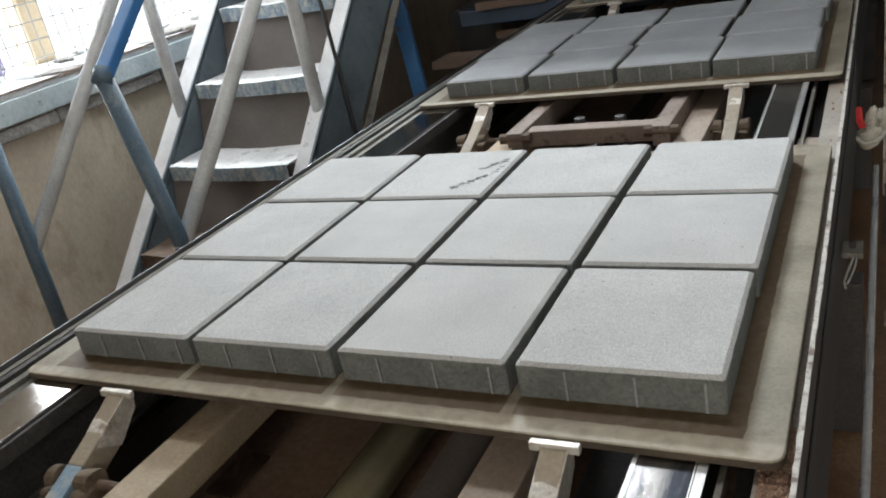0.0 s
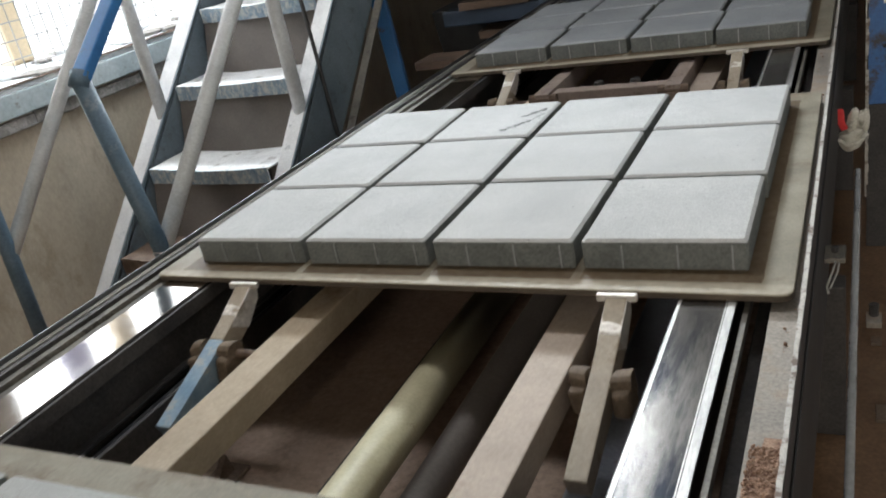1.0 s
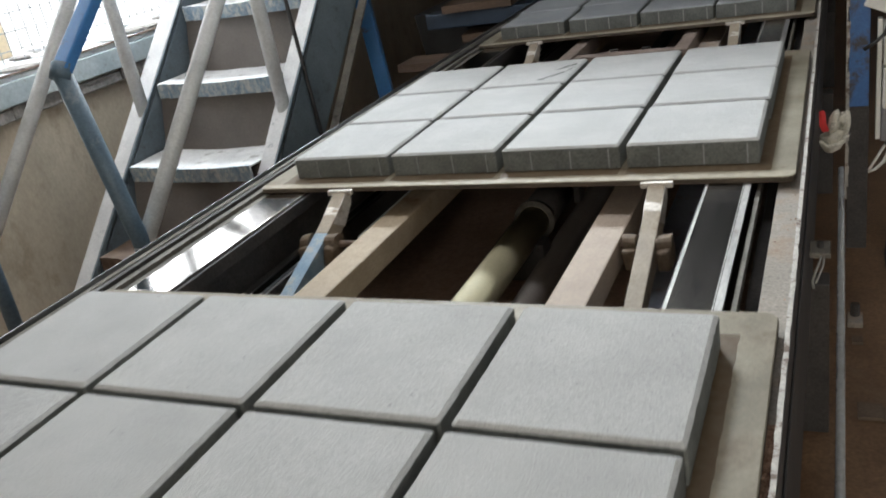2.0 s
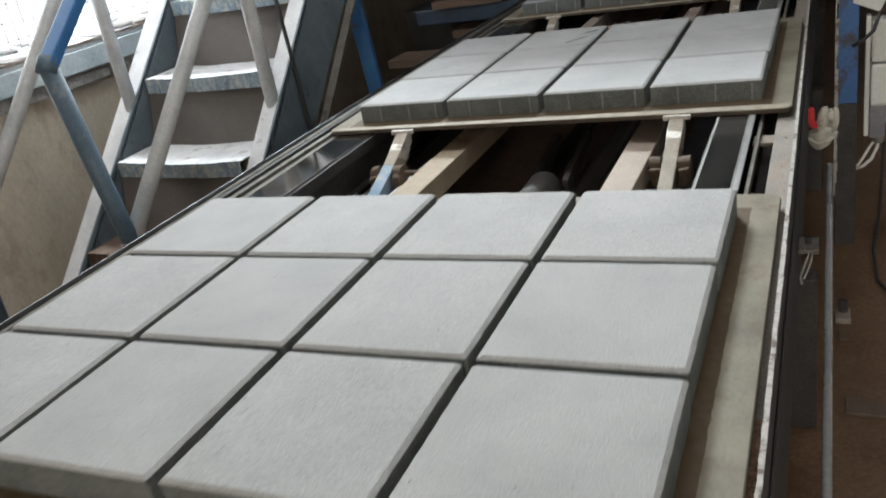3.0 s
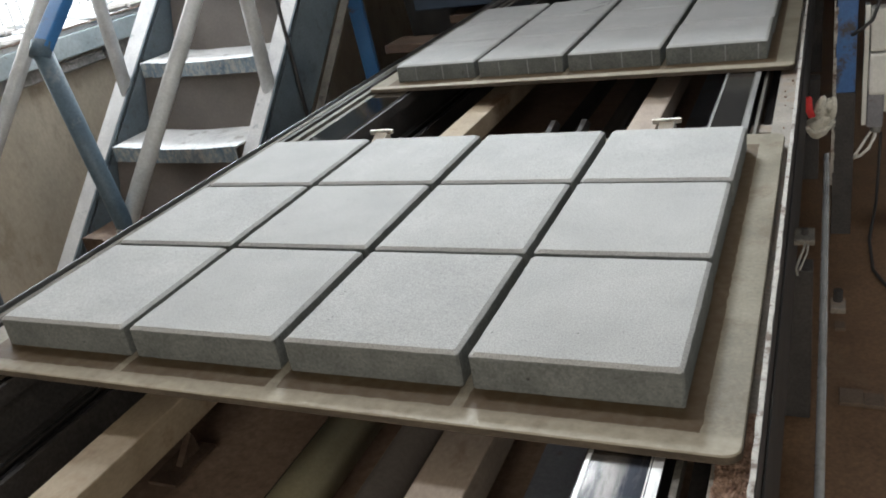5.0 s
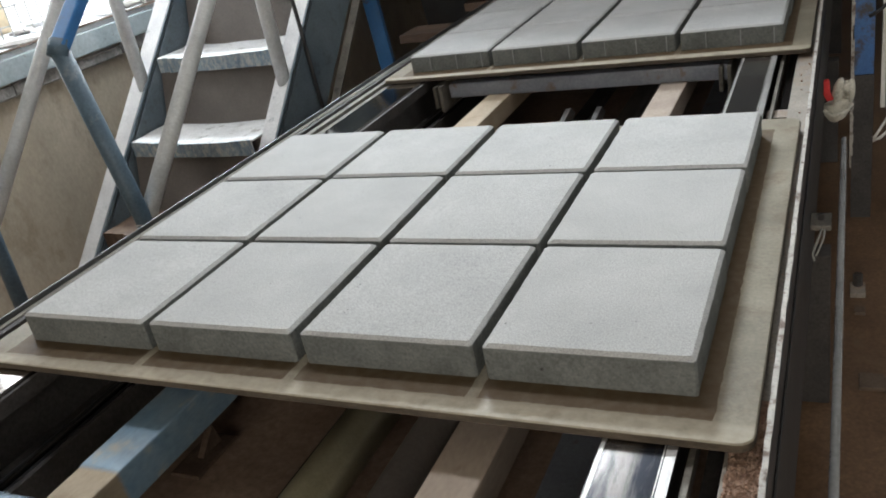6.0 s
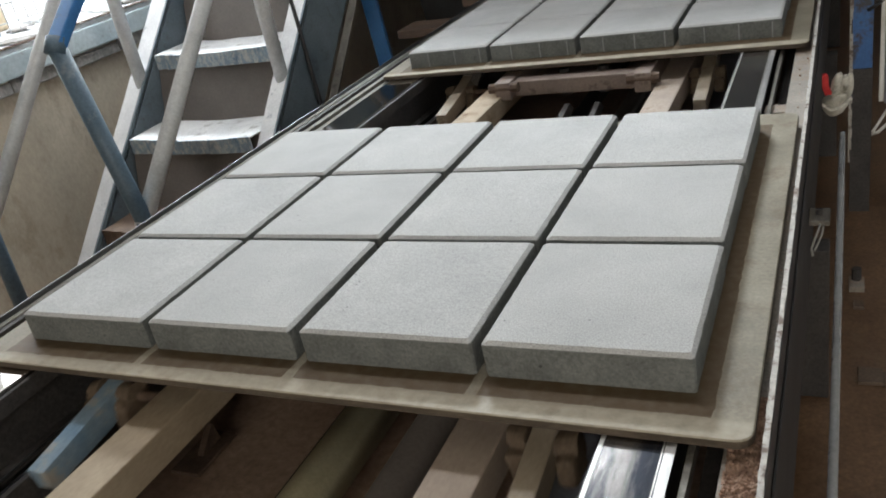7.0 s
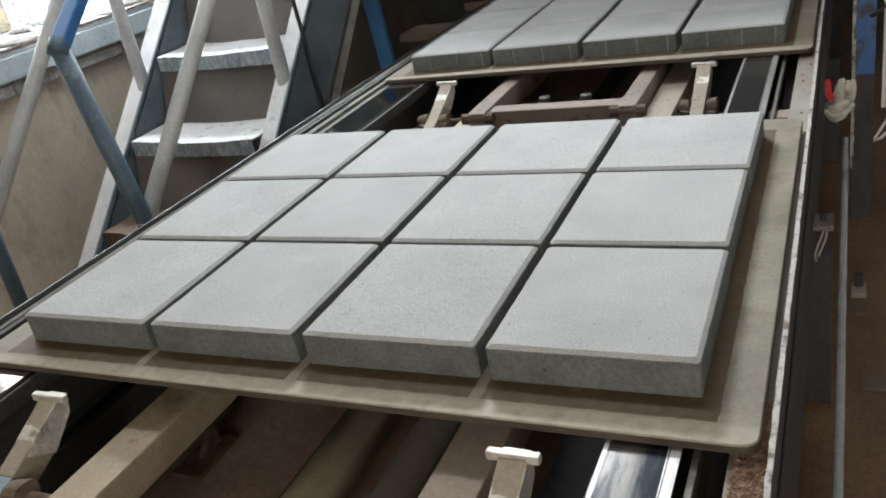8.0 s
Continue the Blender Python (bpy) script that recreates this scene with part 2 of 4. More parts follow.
CABLE_GREY = surf("grey_cable_sleeve", (0.22, 0.22, 0.21), (0.3, 0.3, 0.28), 10, (0.5, 0.7), 0, 0.05, 120, 0.1)
WIRE = surf("galvanised_wire", (0.3, 0.3, 0.3), (0.42, 0.42, 0.42), 10, (0.4, 0.6), 0.6, 0.05, 120, 0.1)
PURPLE = surf("faded_purple_cloth", (0.35, 0.32, 0.55), (0.48, 0.45, 0.66), 10, (0.9, 1), 0, 0.3, 120, 0.1)
SAND = surf("sandy_plaster", (0.62, 0.50, 0.34), (0.72, 0.60, 0.42), 4, (0.8, 0.95), 0, 0.2, 60, 0.1)
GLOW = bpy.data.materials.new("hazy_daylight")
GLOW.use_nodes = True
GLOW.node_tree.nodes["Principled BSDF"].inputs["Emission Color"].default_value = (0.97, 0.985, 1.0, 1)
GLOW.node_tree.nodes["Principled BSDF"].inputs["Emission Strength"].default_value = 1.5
YARD = surf("pale_yard_gravel", (0.45, 0.44, 0.41), (0.6, 0.58, 0.55), 5, (0.9, 1), 0, 0.3, 40, 0.2)


def board_material():
    """Grey-beige production board: pale worn rim, brown stain where the mould box stands, bare strips under the joints."""
    m = surf("worn_production_board", (0.18, 0.16, 0.12), (0.29, 0.262, 0.203), 8, (0.42, 0.65), 0, 0.2, 150, 0.16,
             wear=(0.135, 0.09, 0.055), wear_at=(0.52, 0.72), wear_scale=7, stretch=(1, 1, 1))
    nt = m.node_tree
    bsdf = nt.nodes["Principled BSDF"]
    plain = bsdf.inputs["Base Color"].links[0].from_socket
    coord = nt.nodes.new("ShaderNodeTexCoord")
    wob = nt.nodes.new("ShaderNodeTexNoise")
    wob.inputs["Scale"].default_value = 45
    wob.inputs["Detail"].default_value = 5
    nt.links.new(coord.outputs["Object"], wob.inputs["Vector"])
    split = nt.nodes.new("ShaderNodeSeparateXYZ")
    nt.links.new(coord.outputs["Object"], split.inputs[0])

    def op(kind, a, b=0.0, c=0.0):
        n = nt.nodes.new("ShaderNodeMath")
        n.operation = kind
        for i, v in enumerate((a, b, c)):
            if isinstance(v, (int, float)):
                n.inputs[i].default_value = v
            else:
                nt.links.new(v, n.inputs[i])
        return n.outputs[0]

    wobble = op("MULTIPLY_ADD", wob.outputs["Fac"], 0.008, -0.004)
    x = op("ADD", split.outputs["X"], wobble)
    y = op("ADD", split.outputs["Y"], wobble)
    inside = op("MULTIPLY", op("LESS_THAN", op("ABSOLUTE", x), 0.640),
                op("MULTIPLY", op("GREATER_THAN", y, -0.365), op("LESS_THAN", y, 0.685)))
    joint = op("ABSOLUTE", op("SUBTRACT", op("FRACT", op("ADD", op("DIVIDE", x, 0.312), 0.5)), 0.5))
    stain = op("MULTIPLY", inside, op("MAXIMUM", op("GREATER_THAN", joint, 0.028), op("GREATER_THAN", op("ABSOLUTE", x), 0.5)))
    stain = op("MULTIPLY", stain, op("MULTIPLY_ADD", wob.outputs["Fac"], 0.7, 0.58))
    mix = nt.nodes.new("ShaderNodeMix")
    mix.data_type = "RGBA"
    nt.links.new(stain, mix.inputs["Factor"])
    nt.links.new(plain, mix.inputs["A"])
    mix.inputs["B"].default_value = (0.088, 0.058, 0.030, 1)
    fade = nt.nodes.new("ShaderNodeMapRange")
    fade.interpolation_type = "SMOOTHSTEP"
    fade.inputs["From Min"].default_value, fade.inputs["From Max"].default_value = -0.360, -0.378
    nt.links.new(y, fade.inputs["Value"])
    rim = op("MULTIPLY", fade.outputs[0], op("MULTIPLY_ADD", wob.outputs["Fac"], 1.1, -0.1))
    pale = nt.nodes.new("ShaderNodeMix")
    pale.data_type = "RGBA"
    nt.links.new(rim, pale.inputs["Factor"])
    nt.links.new(mix.outputs["Result"], pale.inputs["A"])
    pale.inputs["B"].default_value = (0.46, 0.41, 0.32, 1)
    nt.links.new(pale.outputs["Result"], bsdf.inputs["Base Color"])
    bsdf.inputs["Specular IOR Level"].default_value = 0.3
    return m


BOARD = board_material()
BOARD_EDGE = surf("raw_board_edge", (0.055, 0.042, 0.03), (0.12, 0.095, 0.07), 12, (0.7, 0.9), 0, 0.3, 120, 0.3, stretch=(1, 1, 6))


# ---- mesh helpers ----
def part(name, bm, material, parent=None, label="", smooth=False):
    me = bpy.data.meshes.new(name)
    bm.to_mesh(me)
    bm.free()
    me.materials.append(material)
    if smooth:
        for f in me.polygons:
            f.use_smooth = True
    ob = new(name, me)
    ob.parent = parent
    if label:
        tagged(ob, label)
    return ob


def empty(name, m=None):
    ob = new(name)
    ob.empty_display_size = 0.05
    if m is not None:
        ob.matrix_world = m
    return ob


def box(x0, x1, y0, y1, z0, z1, bevel=0.0, bm=None, turn=None):
    """A box by its limits, edges bevelled; added to bm if given."""
    own = bmesh.new()
    bmesh.ops.create_cube(own, size=1.0)
    bmesh.ops.transform(own, verts=own.verts, matrix=Matrix.Translation(((x0 + x1) / 2, (y0 + y1) / 2, (z0 + z1) / 2)) @ Matrix.Diagonal((x1 - x0, y1 - y0, z1 - z0, 1)))
    if bevel:
        bmesh.ops.bevel(own, geom=own.edges[:], offset=bevel, segments=2, affect="EDGES", profile=0.6)
    if turn is not None:
        bmesh.ops.transform(own, verts=own.verts, matrix=turn)
    return merge(bm, own)


def merge(bm, own):
    if bm is None:
        return own
    me = bpy.data.meshes.new("join")
    own.to_mesh(me)
    own.free()
    bm.from_mesh(me)
    bpy.data.meshes.remove(me)
    return bm


def rod(a, b, r, n=16, r2=None, bm=None):
    """A round bar from a to b."""
    a, b = Vector(a), Vector(b)
    own = bmesh.new()
    bmesh.ops.create_cone(own, cap_ends=True, segments=n, radius1=r, radius2=r if r2 is None else r2, depth=(b - a).length)
    m = Matrix.Translation((a + b) / 2) @ (b - a).to_track_quat("Z", "Y").to_matrix().to_4x4()
    bmesh.ops.transform(own, verts=own.verts, matrix=m)
    return merge(bm, own)


def sweep(points, r, n=10, bm=None):
    """A round hose or bent pipe along points."""
    own = bmesh.new()
    pts = [Vector(p) for p in points]
    rings = []
    for i, p in enumerate(pts):
        d = (pts[min(i + 1, len(pts) - 1)] - pts[max(i - 1, 0)]).normalized()
        q = d.to_track_quat("Z", "Y")
        rings.append([own.verts.new(p + q @ Vector((r * math.cos(k * math.tau / n), r * math.sin(k * math.tau / n), 0))) for k in range(n)])
    for a, b in zip(rings, rings[1:]):
        for k in range(n):
            own.faces.new((a[k], a[(k + 1) % n], b[(k + 1) % n], b[k]))
    own.faces.new(list(reversed(rings[0])))
    own.faces.new(rings[-1])
    return merge(bm, own)


def prism(outline, x0, x1, bevel=0.0, bm=None):
    """An outline in y, z carried from x0 to x1."""
    own = bmesh.new()
    a = [own.verts.new((x0, y, z)) for y, z in outline]
    b = [own.verts.new((x1, y, z)) for y, z in outline]
    n = len(a)
    for i in range(n):
        own.faces.new((a[i], a[(i + 1) % n], b[(i + 1) % n], b[i]))
    own.faces.new(list(reversed(a)))
    own.faces.new(b)
    bmesh.ops.recalc_face_normals(own, faces=own.faces[:])
    if bevel:
        bmesh.ops.bevel(own, geom=own.edges[:], offset=bevel, segments=2, affect="EDGES", profile=0.6)
    return merge(bm, own)


def ragged_bar(x0, x1, y0, y1, z0, z1, n, amount):
    """A long bar along y with chipped, uneven sides."""
    bm = bmesh.new()
    rings = []
    for i in range(n + 1):
        y = y0 + (y1 - y0) * i / n
        w = [amount * (noise.noise(Vector((y * 34, k * 7.3, 0))) + 0.6 * noise.noise(Vector((y * 90, k * 3.1, 5)))) for k in range(3)]
        rings.append([bm.verts.new(p) for p in ((x0 + w[0], y, z0), (x1 + w[1], y, z0), (x1 + w[1], y, z1 + 0.5 * w[2]), (x0 + w[0], y, z1 + 0.5 * w[2]))])
    for a, b in zip(rings, rings[1:]):
        for k in range(4):
            bm.faces.new((a[k], a[(k + 1) % 4], b[(k + 1) % 4], b[k]))
    bm.faces.new(list(reversed(rings[0])))
    bm.faces.new(rings[-1])
    bmesh.ops.recalc_face_normals(bm, faces=bm.faces[:])
    return bm


def ripple(bm, amount, scale):
    """Uneven, dented surface."""
    for v in bm.verts:
        v.co += noise.noise_vector(v.co * scale) * amount
    return bm


# ---- the hall ----
tagged(part("floor", box(-2.6, 3.2, -4.2, 7.2, FLOOR - 0.2, FLOOR), EARTH), "brown oily hall floor with dust", "floor", kind="structure")
# wall beside the stairs, with a wide unglazed window
WX = -2.30
WY0, WY1 = 0.60, 2.95
wall = bmesh.new()
box(WX - 0.3, WX, -4.2, 7.2, FLOOR, 0.11, bm=wall)
box(WX - 0.3, WX, WY0, WY1, 0.11, 0.262, bm=wall)
box(WX - 0.3, WX, -4.2, WY0, 0.11, CEIL, bm=wall)
box(WX - 0.3, WX, WY1, 7.2, 0.11, CEIL, bm=wall)
box(WX - 0.3, WX, WY0, WY1, 2.0, CEIL, bm=wall)
wall_west = tagged(part("wall_west", wall, PLASTER), "stained cream plaster wall below the window", "wall", kind="structure")
ledge = bmesh.new()
for i in range(14):
    y = -0.74 + i * 0.317
    box(WX + 0.001, WX + 0.012 + random.uniform(0, 0.012), y, y + 0.31, 0.11, 0.16 + random.uniform(-0.006, 0.01), 0.006, bm=ledge)
tagged(part("mortar_course", ripple(ledge, 0.006, 17), MORTAR, wall_west), "crumbling mortar under the window sill")
part("outer_ledge", ripple(box(WX - 0.85, WX - 0.302, WY0 - 0.4, WY1 + 0.3, 0.16, 0.280, 0.006), 0.004, 9), SILL, wall_west, "whitewashed outer ledge")
part("sill_edge", ripple(box(WX + 0.001, WX + 0.03, -0.74, 3.69, 0.168, 0.262, 0.006), 0.003, 9), SILL_FACE, wall_west, "pale blue-grey painted sill edge")
part("sill_top", ripple(box(WX - 0.298, WX + 0.02, WY0 + 0.005, WY1 - 0.005, 0.264, 0.283, 0.004), 0.003, 11), SILL, wall_west, "chipped whitewashed sill")
for i in range(2):
    part("sill_batten", box(WX + 0.004 + 0.012 * i, WX + 0.014 + 0.012 * i, WY0 + 0.02, WY1 - 0.02, 0.284, 0.291 - 0.003 * i, 0.001), WOOD, wall_west)
# far end wall in one very dark colour
tagged(part("wall_north", box(-2.3, 3.2, 7.0, 7.2, FLOOR, CEIL), DARK_WALL), "dark end wall", "wall", kind="structure")
# side wall out of view, opened only for the fill lamp
side = bmesh.new()
box(3.0, 3.2, -4.2, 0.0, FLOOR, CEIL, bm=side)
box(3.0, 3.2, 1.8, 7.0, FLOOR, CEIL, bm=side)
box(3.0, 3.2, 0.0, 1.8, 1.30, CEIL, bm=side)
tagged(part("wall_east", side, GRIMY_WALL), "grimy grey unseen side wall with an added light opening", "wall", kind="structure")
# unseen wall, with a slot added for the fill lamp
gate = bmesh.new()
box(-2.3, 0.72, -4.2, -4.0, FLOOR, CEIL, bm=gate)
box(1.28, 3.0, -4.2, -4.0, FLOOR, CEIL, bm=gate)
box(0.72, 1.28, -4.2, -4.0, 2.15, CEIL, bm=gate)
tagged(part("wall_south", gate, GRIMY_WALL), "grimy grey unseen wall with an added light slot", "wall", kind="structure")
roof = bmesh.new()
for y0, y1 in ((-4.2, 0.92), (1.48, 3.85), (4.85, 7.2)):
    box(-2.6, 3.2, y0, y1, CEIL, CEIL + 0.1, bm=roof)
for y0, y1, x in ((0.92, 1.48, 0.92), (3.85, 4.85, -1.08)):
    box(-2.6, -2.32, y0, y1, CEIL, CEIL + 0.1, bm=roof)
    box(x, 3.2, y0, y1, CEIL, CEIL + 0.1, bm=roof)
tagged(part("ceiling", roof, CEILING), "grey sheet roof with two roof lights", "ceiling", kind="structure")
tagged(part("ground", box(-60, 60, -60, 60, FLOOR - 0.6, FLOOR - 0.22), YARD), "pale yard ground outside the hall", "ground", kind="structure")

# emissive panel standing in for the bright daylight beyond the window
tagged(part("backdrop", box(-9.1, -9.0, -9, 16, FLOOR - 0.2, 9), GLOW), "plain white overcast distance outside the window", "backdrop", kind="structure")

# unseen platform over the far conveyor, reached by the stair, added as shade
deck = bmesh.new()
box(-1.06, 2.2, 2.58, 5.6, 1.30, 1.44, 0.01, bm=deck)
box(-2.28, -1.06, 2.95, 5.6, 1.30, 1.44, 0.01, bm=deck)
tagged(part("platform", deck, DARK_STEEL), "dark steel platform above the conveyor, unseen, added to shade the far loads", "platform", kind="structure")

# window guard of welded wire and a plastered pier outside it
guard = empty("window_guard", pose(WX - 0.33, 0.62, 0.29))
tagged(guard, "welded wire mesh guard in the open window", "window guard")
for i in range(38):
    part("wire", rod((0, 0.02 + i * 0.06, 0), (0, 0.02 + i * 0.06, 1.65), 0.0028, 6), WIRE, guard)
for i in range(20):
    part("wire", rod((0.003, 0.02, 0.05 + i * 0.08), (0.003, 2.26, 0.05 + i * 0.08), 0.0028, 6), WIRE, guard)
pier = part("window_pier", ripple(box(WX - 0.74, WX - 0.62, 1.66, 1.785, 0.282, 2.3, 0.012), 0.004, 8), SAND)
tagged(pier, "sandy plastered pier standing on the outer window ledge", "pier")
tagged(part("hanging_cloth", ripple(box(WX - 0.72, WX - 0.66, 1.30, 1.50, 0.284, 1.4, 0.02), 0.03, 7), PURPLE, None, smooth=True), "faded purple cloth hanging beside the window pier", "cloth")
for i in range(22):
    y = random.uniform(0.95, 2.6)
    x = WX - (random.uniform(0.03, 0.25) if i < 16 else random.uniform(0.38, 0.55))
    s = random.uniform(0.03, 0.07)
    bm = ripple(box(-s, s, -s * 1.4, s * 1.4, 0, random.uniform(0.008, 0.02), 0.004), 0.008, 20)
    flake = part("plaster_flake", bm, SILL if i % 3 else MORTAR)
    flake.matrix_world = pose(x, y, 0.285, 0, 0, random.uniform(0, 180))
    tagged(flake, "loose flake of plaster on the window sill", "debris", group="plaster flakes")

# ---- the stairs ----
RISE, RUN = 0.26, 0.285
A_SLOPE = 1.013
SX0, SX1 = -1.80, -1.165


def stair_z(y):
    """Height of the stringer's front edge."""
    return -0.118 + (y - 1.22) * 0.96


def tread_skew(x):
    """The treads' front edges are bent: further back at the wall."""
    return 0.032 - 0.046 * (x - SX0) / (SX1 - SX0)


def tread_sag(p):
    """Treads are worn hollow in the middle."""
    return 0.004 * noise.noise(p * 7) - 0.012 * math.sin(math.pi * min(1.0, max(0.0, (p.x - SX0) / (SX1 - SX0)))) + 0.003


def build_stairs():
    st = empty("steel_stair", pose(0, 0, 0))
    tagged(st, "worn blue-grey steel stair with chalky treads and pipe rails", "stairs")
    for web, fx0, fx1 in ((SX0 - 0.012, SX0 - 0.105, SX0 - 0.008), (SX1 + 0.075, SX1 - 0.002, SX1 + 0.079)):
        lo, hi = 0.46, 2.62
        out = [(lo + 0.012, FLOOR), (lo + 0.38, FLOOR), (hi + 0.38, stair_z(hi)), (hi + 0.012, stair_z(hi))]
        # the web gets the shaded tone, its flanges the lit one
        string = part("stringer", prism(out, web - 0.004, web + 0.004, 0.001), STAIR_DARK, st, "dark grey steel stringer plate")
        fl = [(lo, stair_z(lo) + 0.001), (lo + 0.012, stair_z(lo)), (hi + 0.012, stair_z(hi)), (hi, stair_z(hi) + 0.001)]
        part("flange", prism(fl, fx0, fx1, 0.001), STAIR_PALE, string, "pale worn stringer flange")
        bk = [(a + 0.38, b) for a, b in fl]
        part("flange", prism(bk, web + 0.004, web + 0.04), GUIDE_STEEL, string)
    for k in range(-2, 6):
        y, z = 1.16 + k * RUN, -0.125 + k * RISE
        bm = bmesh.new()
        bmesh.ops.create_grid(bm, x_segments=14, y_segments=8, size=0.5)
        bmesh.ops.transform(bm, verts=bm.verts, matrix=Matrix.Translation(((SX0 + SX1) / 2, y + 0.13, z)) @ Matrix.Diagonal((SX1 - SX0 - 0.012, 0.26, 1, 1)))
        for v in bm.verts:
            v.co.y += tread_skew(v.co.x) * (y + 0.26 - v.co.y) / 0.26
            v.co.z += tread_sag(v.co)
        geo = bmesh.ops.extrude_face_region(bm, geom=bm.faces[:])
        for v in geo["geom"]:
            if isinstance(v, bmesh.types.BMVert):
                v.co.z -= 0.006
        bmesh.ops.recalc_face_normals(bm, faces=bm.faces[:])
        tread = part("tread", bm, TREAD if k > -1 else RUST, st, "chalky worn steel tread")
        lip = bmesh.new()
        for i in range(12):
            x = SX0 + 0.008 + i * (SX1 - SX0 - 0.016) / 12
            f, sag = y + tread_skew(x + 0.026), tread_sag(Vector((x + 0.026, y, z)))
            box(x, x + (SX1 - SX0 - 0.016) / 12, f - 0.004, f + 0.004, z - 0.056 + 0.4 * sag - random.uniform(0, 0.002), z + 0.002 + sag, bm=lip)
        part("nosing", lip, NOSING if k > -1 else RUST, tread, "scuffed blue nosing")
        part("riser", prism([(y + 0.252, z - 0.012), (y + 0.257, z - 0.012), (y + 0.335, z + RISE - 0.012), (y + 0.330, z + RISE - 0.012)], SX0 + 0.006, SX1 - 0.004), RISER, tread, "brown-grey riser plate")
    r = 0.0265
    for x, y0, yf, mat, top in ((-1.13, 0.435, 0.60, BLUE_PIPE, 0.405), (-1.835, 0.525, 0.49, BLUE_PIPE, 0.42)):
        part("front_post", rod((x, yf, FLOOR), (x, y0, top), r), mat, st, "dusty blue front post", smooth=True)
        part("elbow", rod((x, y0 - 0.012, top - 0.018), (x, y0 + 0.012, top + 0.018), r * 1.08), mat, st, smooth=True)
        hi = 2.6
        if x > -1.5:
            part("handrail", box(-0.028, 0.028, -0.016, 0.016, 0, math.hypot(hi - y0, (hi - y0) * 0.86), 0.006,
                                 turn=Matrix.Translation((x, y0, top)) @ Vector((0, 1, 0.86)).to_track_quat("Z", "Y").to_matrix().to_4x4()), BLUE, st, "blue enamelled flat handrail")
    part("knee_rail", rod((-1.13, 0.50, -0.165), (-1.13, 2.6, -0.165 + 2.1 * 0.948), r), GREY_PIPE, st, "worn grey inclined pipe rail", smooth=True)
    part("knee_rail", rod((-1.835, 0.515, -0.17), (-1.835, 2.6, -0.17 + 2.09 * A_SLOPE), r), GREY_PIPE, st, "worn grey inclined pipe rail", smooth=True)
    for x, y in ((-1.835, 1.40), (-1.13, 1.38), (-1.835, 2.5), (-1.13, 2.5)):
        part("post", rod((x, y, stair_z(y) - 0.045), (x, y, stair_z(y) + 1.0), r), GREY_PIPE, st, "worn grey rail post", smooth=True)
    return st


build_stairs()
tagged(part("hanging_cable", sweep([(-1.068, 1.5, -0.5), (-1.07, 1.5, -0.13), (-1.079, 1.5, 0.12), (-1.09, 1.5, 0.403), (-1.10, 1.5, 1.4), (-1.10, 1.5, CEIL)], 0.008), CABLE, smooth=True), "thin black cable hanging beside the stair", "cable")

# ---- things behind the stairs ----
col = part("blue_column", box(-0.034, 0.034, -0.03, 0.04, FLOOR, CEIL, 0.006), BLUE)
col.matrix_world = pose(-1.236, 2.36, 0, 0, -3.2, 20)
tagged(col, "blue enamelled steel column beside the conveyor", "column")
press = empty("dark_machine", pose(0, 0, 0))
tagged(press, "dark oily machine frame with blue cross beams", "machine")
part("body", box(-2.2, -0.2, 5.6, 6.8, FLOOR, 1.45, 0.02), DARK_STEEL, press)
part("beam", box(-1.45, 0.3, 3.42, 3.55, -0.09, 0.0, 0.008), NAVY, press, "dark blue cross beam")
part("beam", box(-1.45, -0.3, 4.3, 4.42, 0.22, 0.38, 0.008), NAVY, press, "dark blue cross beam")
part("hopper", prism([(3.62, -0.02), (4.2, -0.02), (4.05, -0.55), (3.75, -0.55)], -1.62, -1.28, 0.01), CABLE, press)
for x0, x1, y, z, tilt in ((-1.32, -0.90, 3.38, 0.045, 4), (-1.50, -1.22, 3.05, -0.20, -3), (-1.25, -1.02, 3.45, -0.14, 6), (-1.40, -0.95, 3.70, 0.13, 2)):
    part("plank", box(x0, x1, y, y + 0.22, z - 0.045, z, 0.004, turn=Matrix.Translation((x0, y, z)) @ pose(0, 0, 0, 0, 0, tilt) @ Matrix.Translation((-x0, -y, -z))), WOOD, press, "dusty wooden plank")

# ---- the conveyor bed ----
Y0, Y1 = -3.2, 6.4
bed = empty("conveyor_bed", pose(0, 0, 0))
tagged(bed, "steel conveyor bed with polished slide rails and dusty guides", "conveyor")
for x0, x1, mat, lab in ((-0.668, -0.552, POLISHED, "polished steel slide rail"), (0.508, 0.6015, BRUSHED, "polished steel slide rail")):
    rail = part("slide_rail", box(x0, x1, Y0, Y1, -0.030, -0.0155, 0.001), mat, bed, lab)
    part("rail_web", box(x0 + 0.02, x1 - 0.02, Y0, Y1, -0.20, -0.031), DARK_STEEL, rail)
for x0, x1 in ((0.612, 0.621), (-0.55, -0.541), (0.499, 0.506)):
    part("rail_lip", box(x0, x1, Y0, Y1, -0.055, -0.032 if x0 > 0 else -0.022, 0.001), GUIDE_STEEL if x0 > 0.55 else DARK_STEEL, bed)
for x0, x1, z in ((0.5075, 0.5135, -0.0148), (0.5895, 0.6025, -0.0146), (0.5862, 0.5880, -0.0152)):
    part("rail_arris", box(x0, x1, Y0, Y1, -0.0157, z), RAIL_EDGE, bed, "bright worn rail edge")
part("rail_stay", box(0.604, 0.6545, 0.885, 0.945, -0.052, -0.042, 0.002), LEDGE, bed, "dusty stay between rail and ledge")
part("side_ledge", box(0.655, 0.704, Y0, Y1, -0.04, -0.028, 0.001), LEDGE, bed, "dusty grey side ledge")
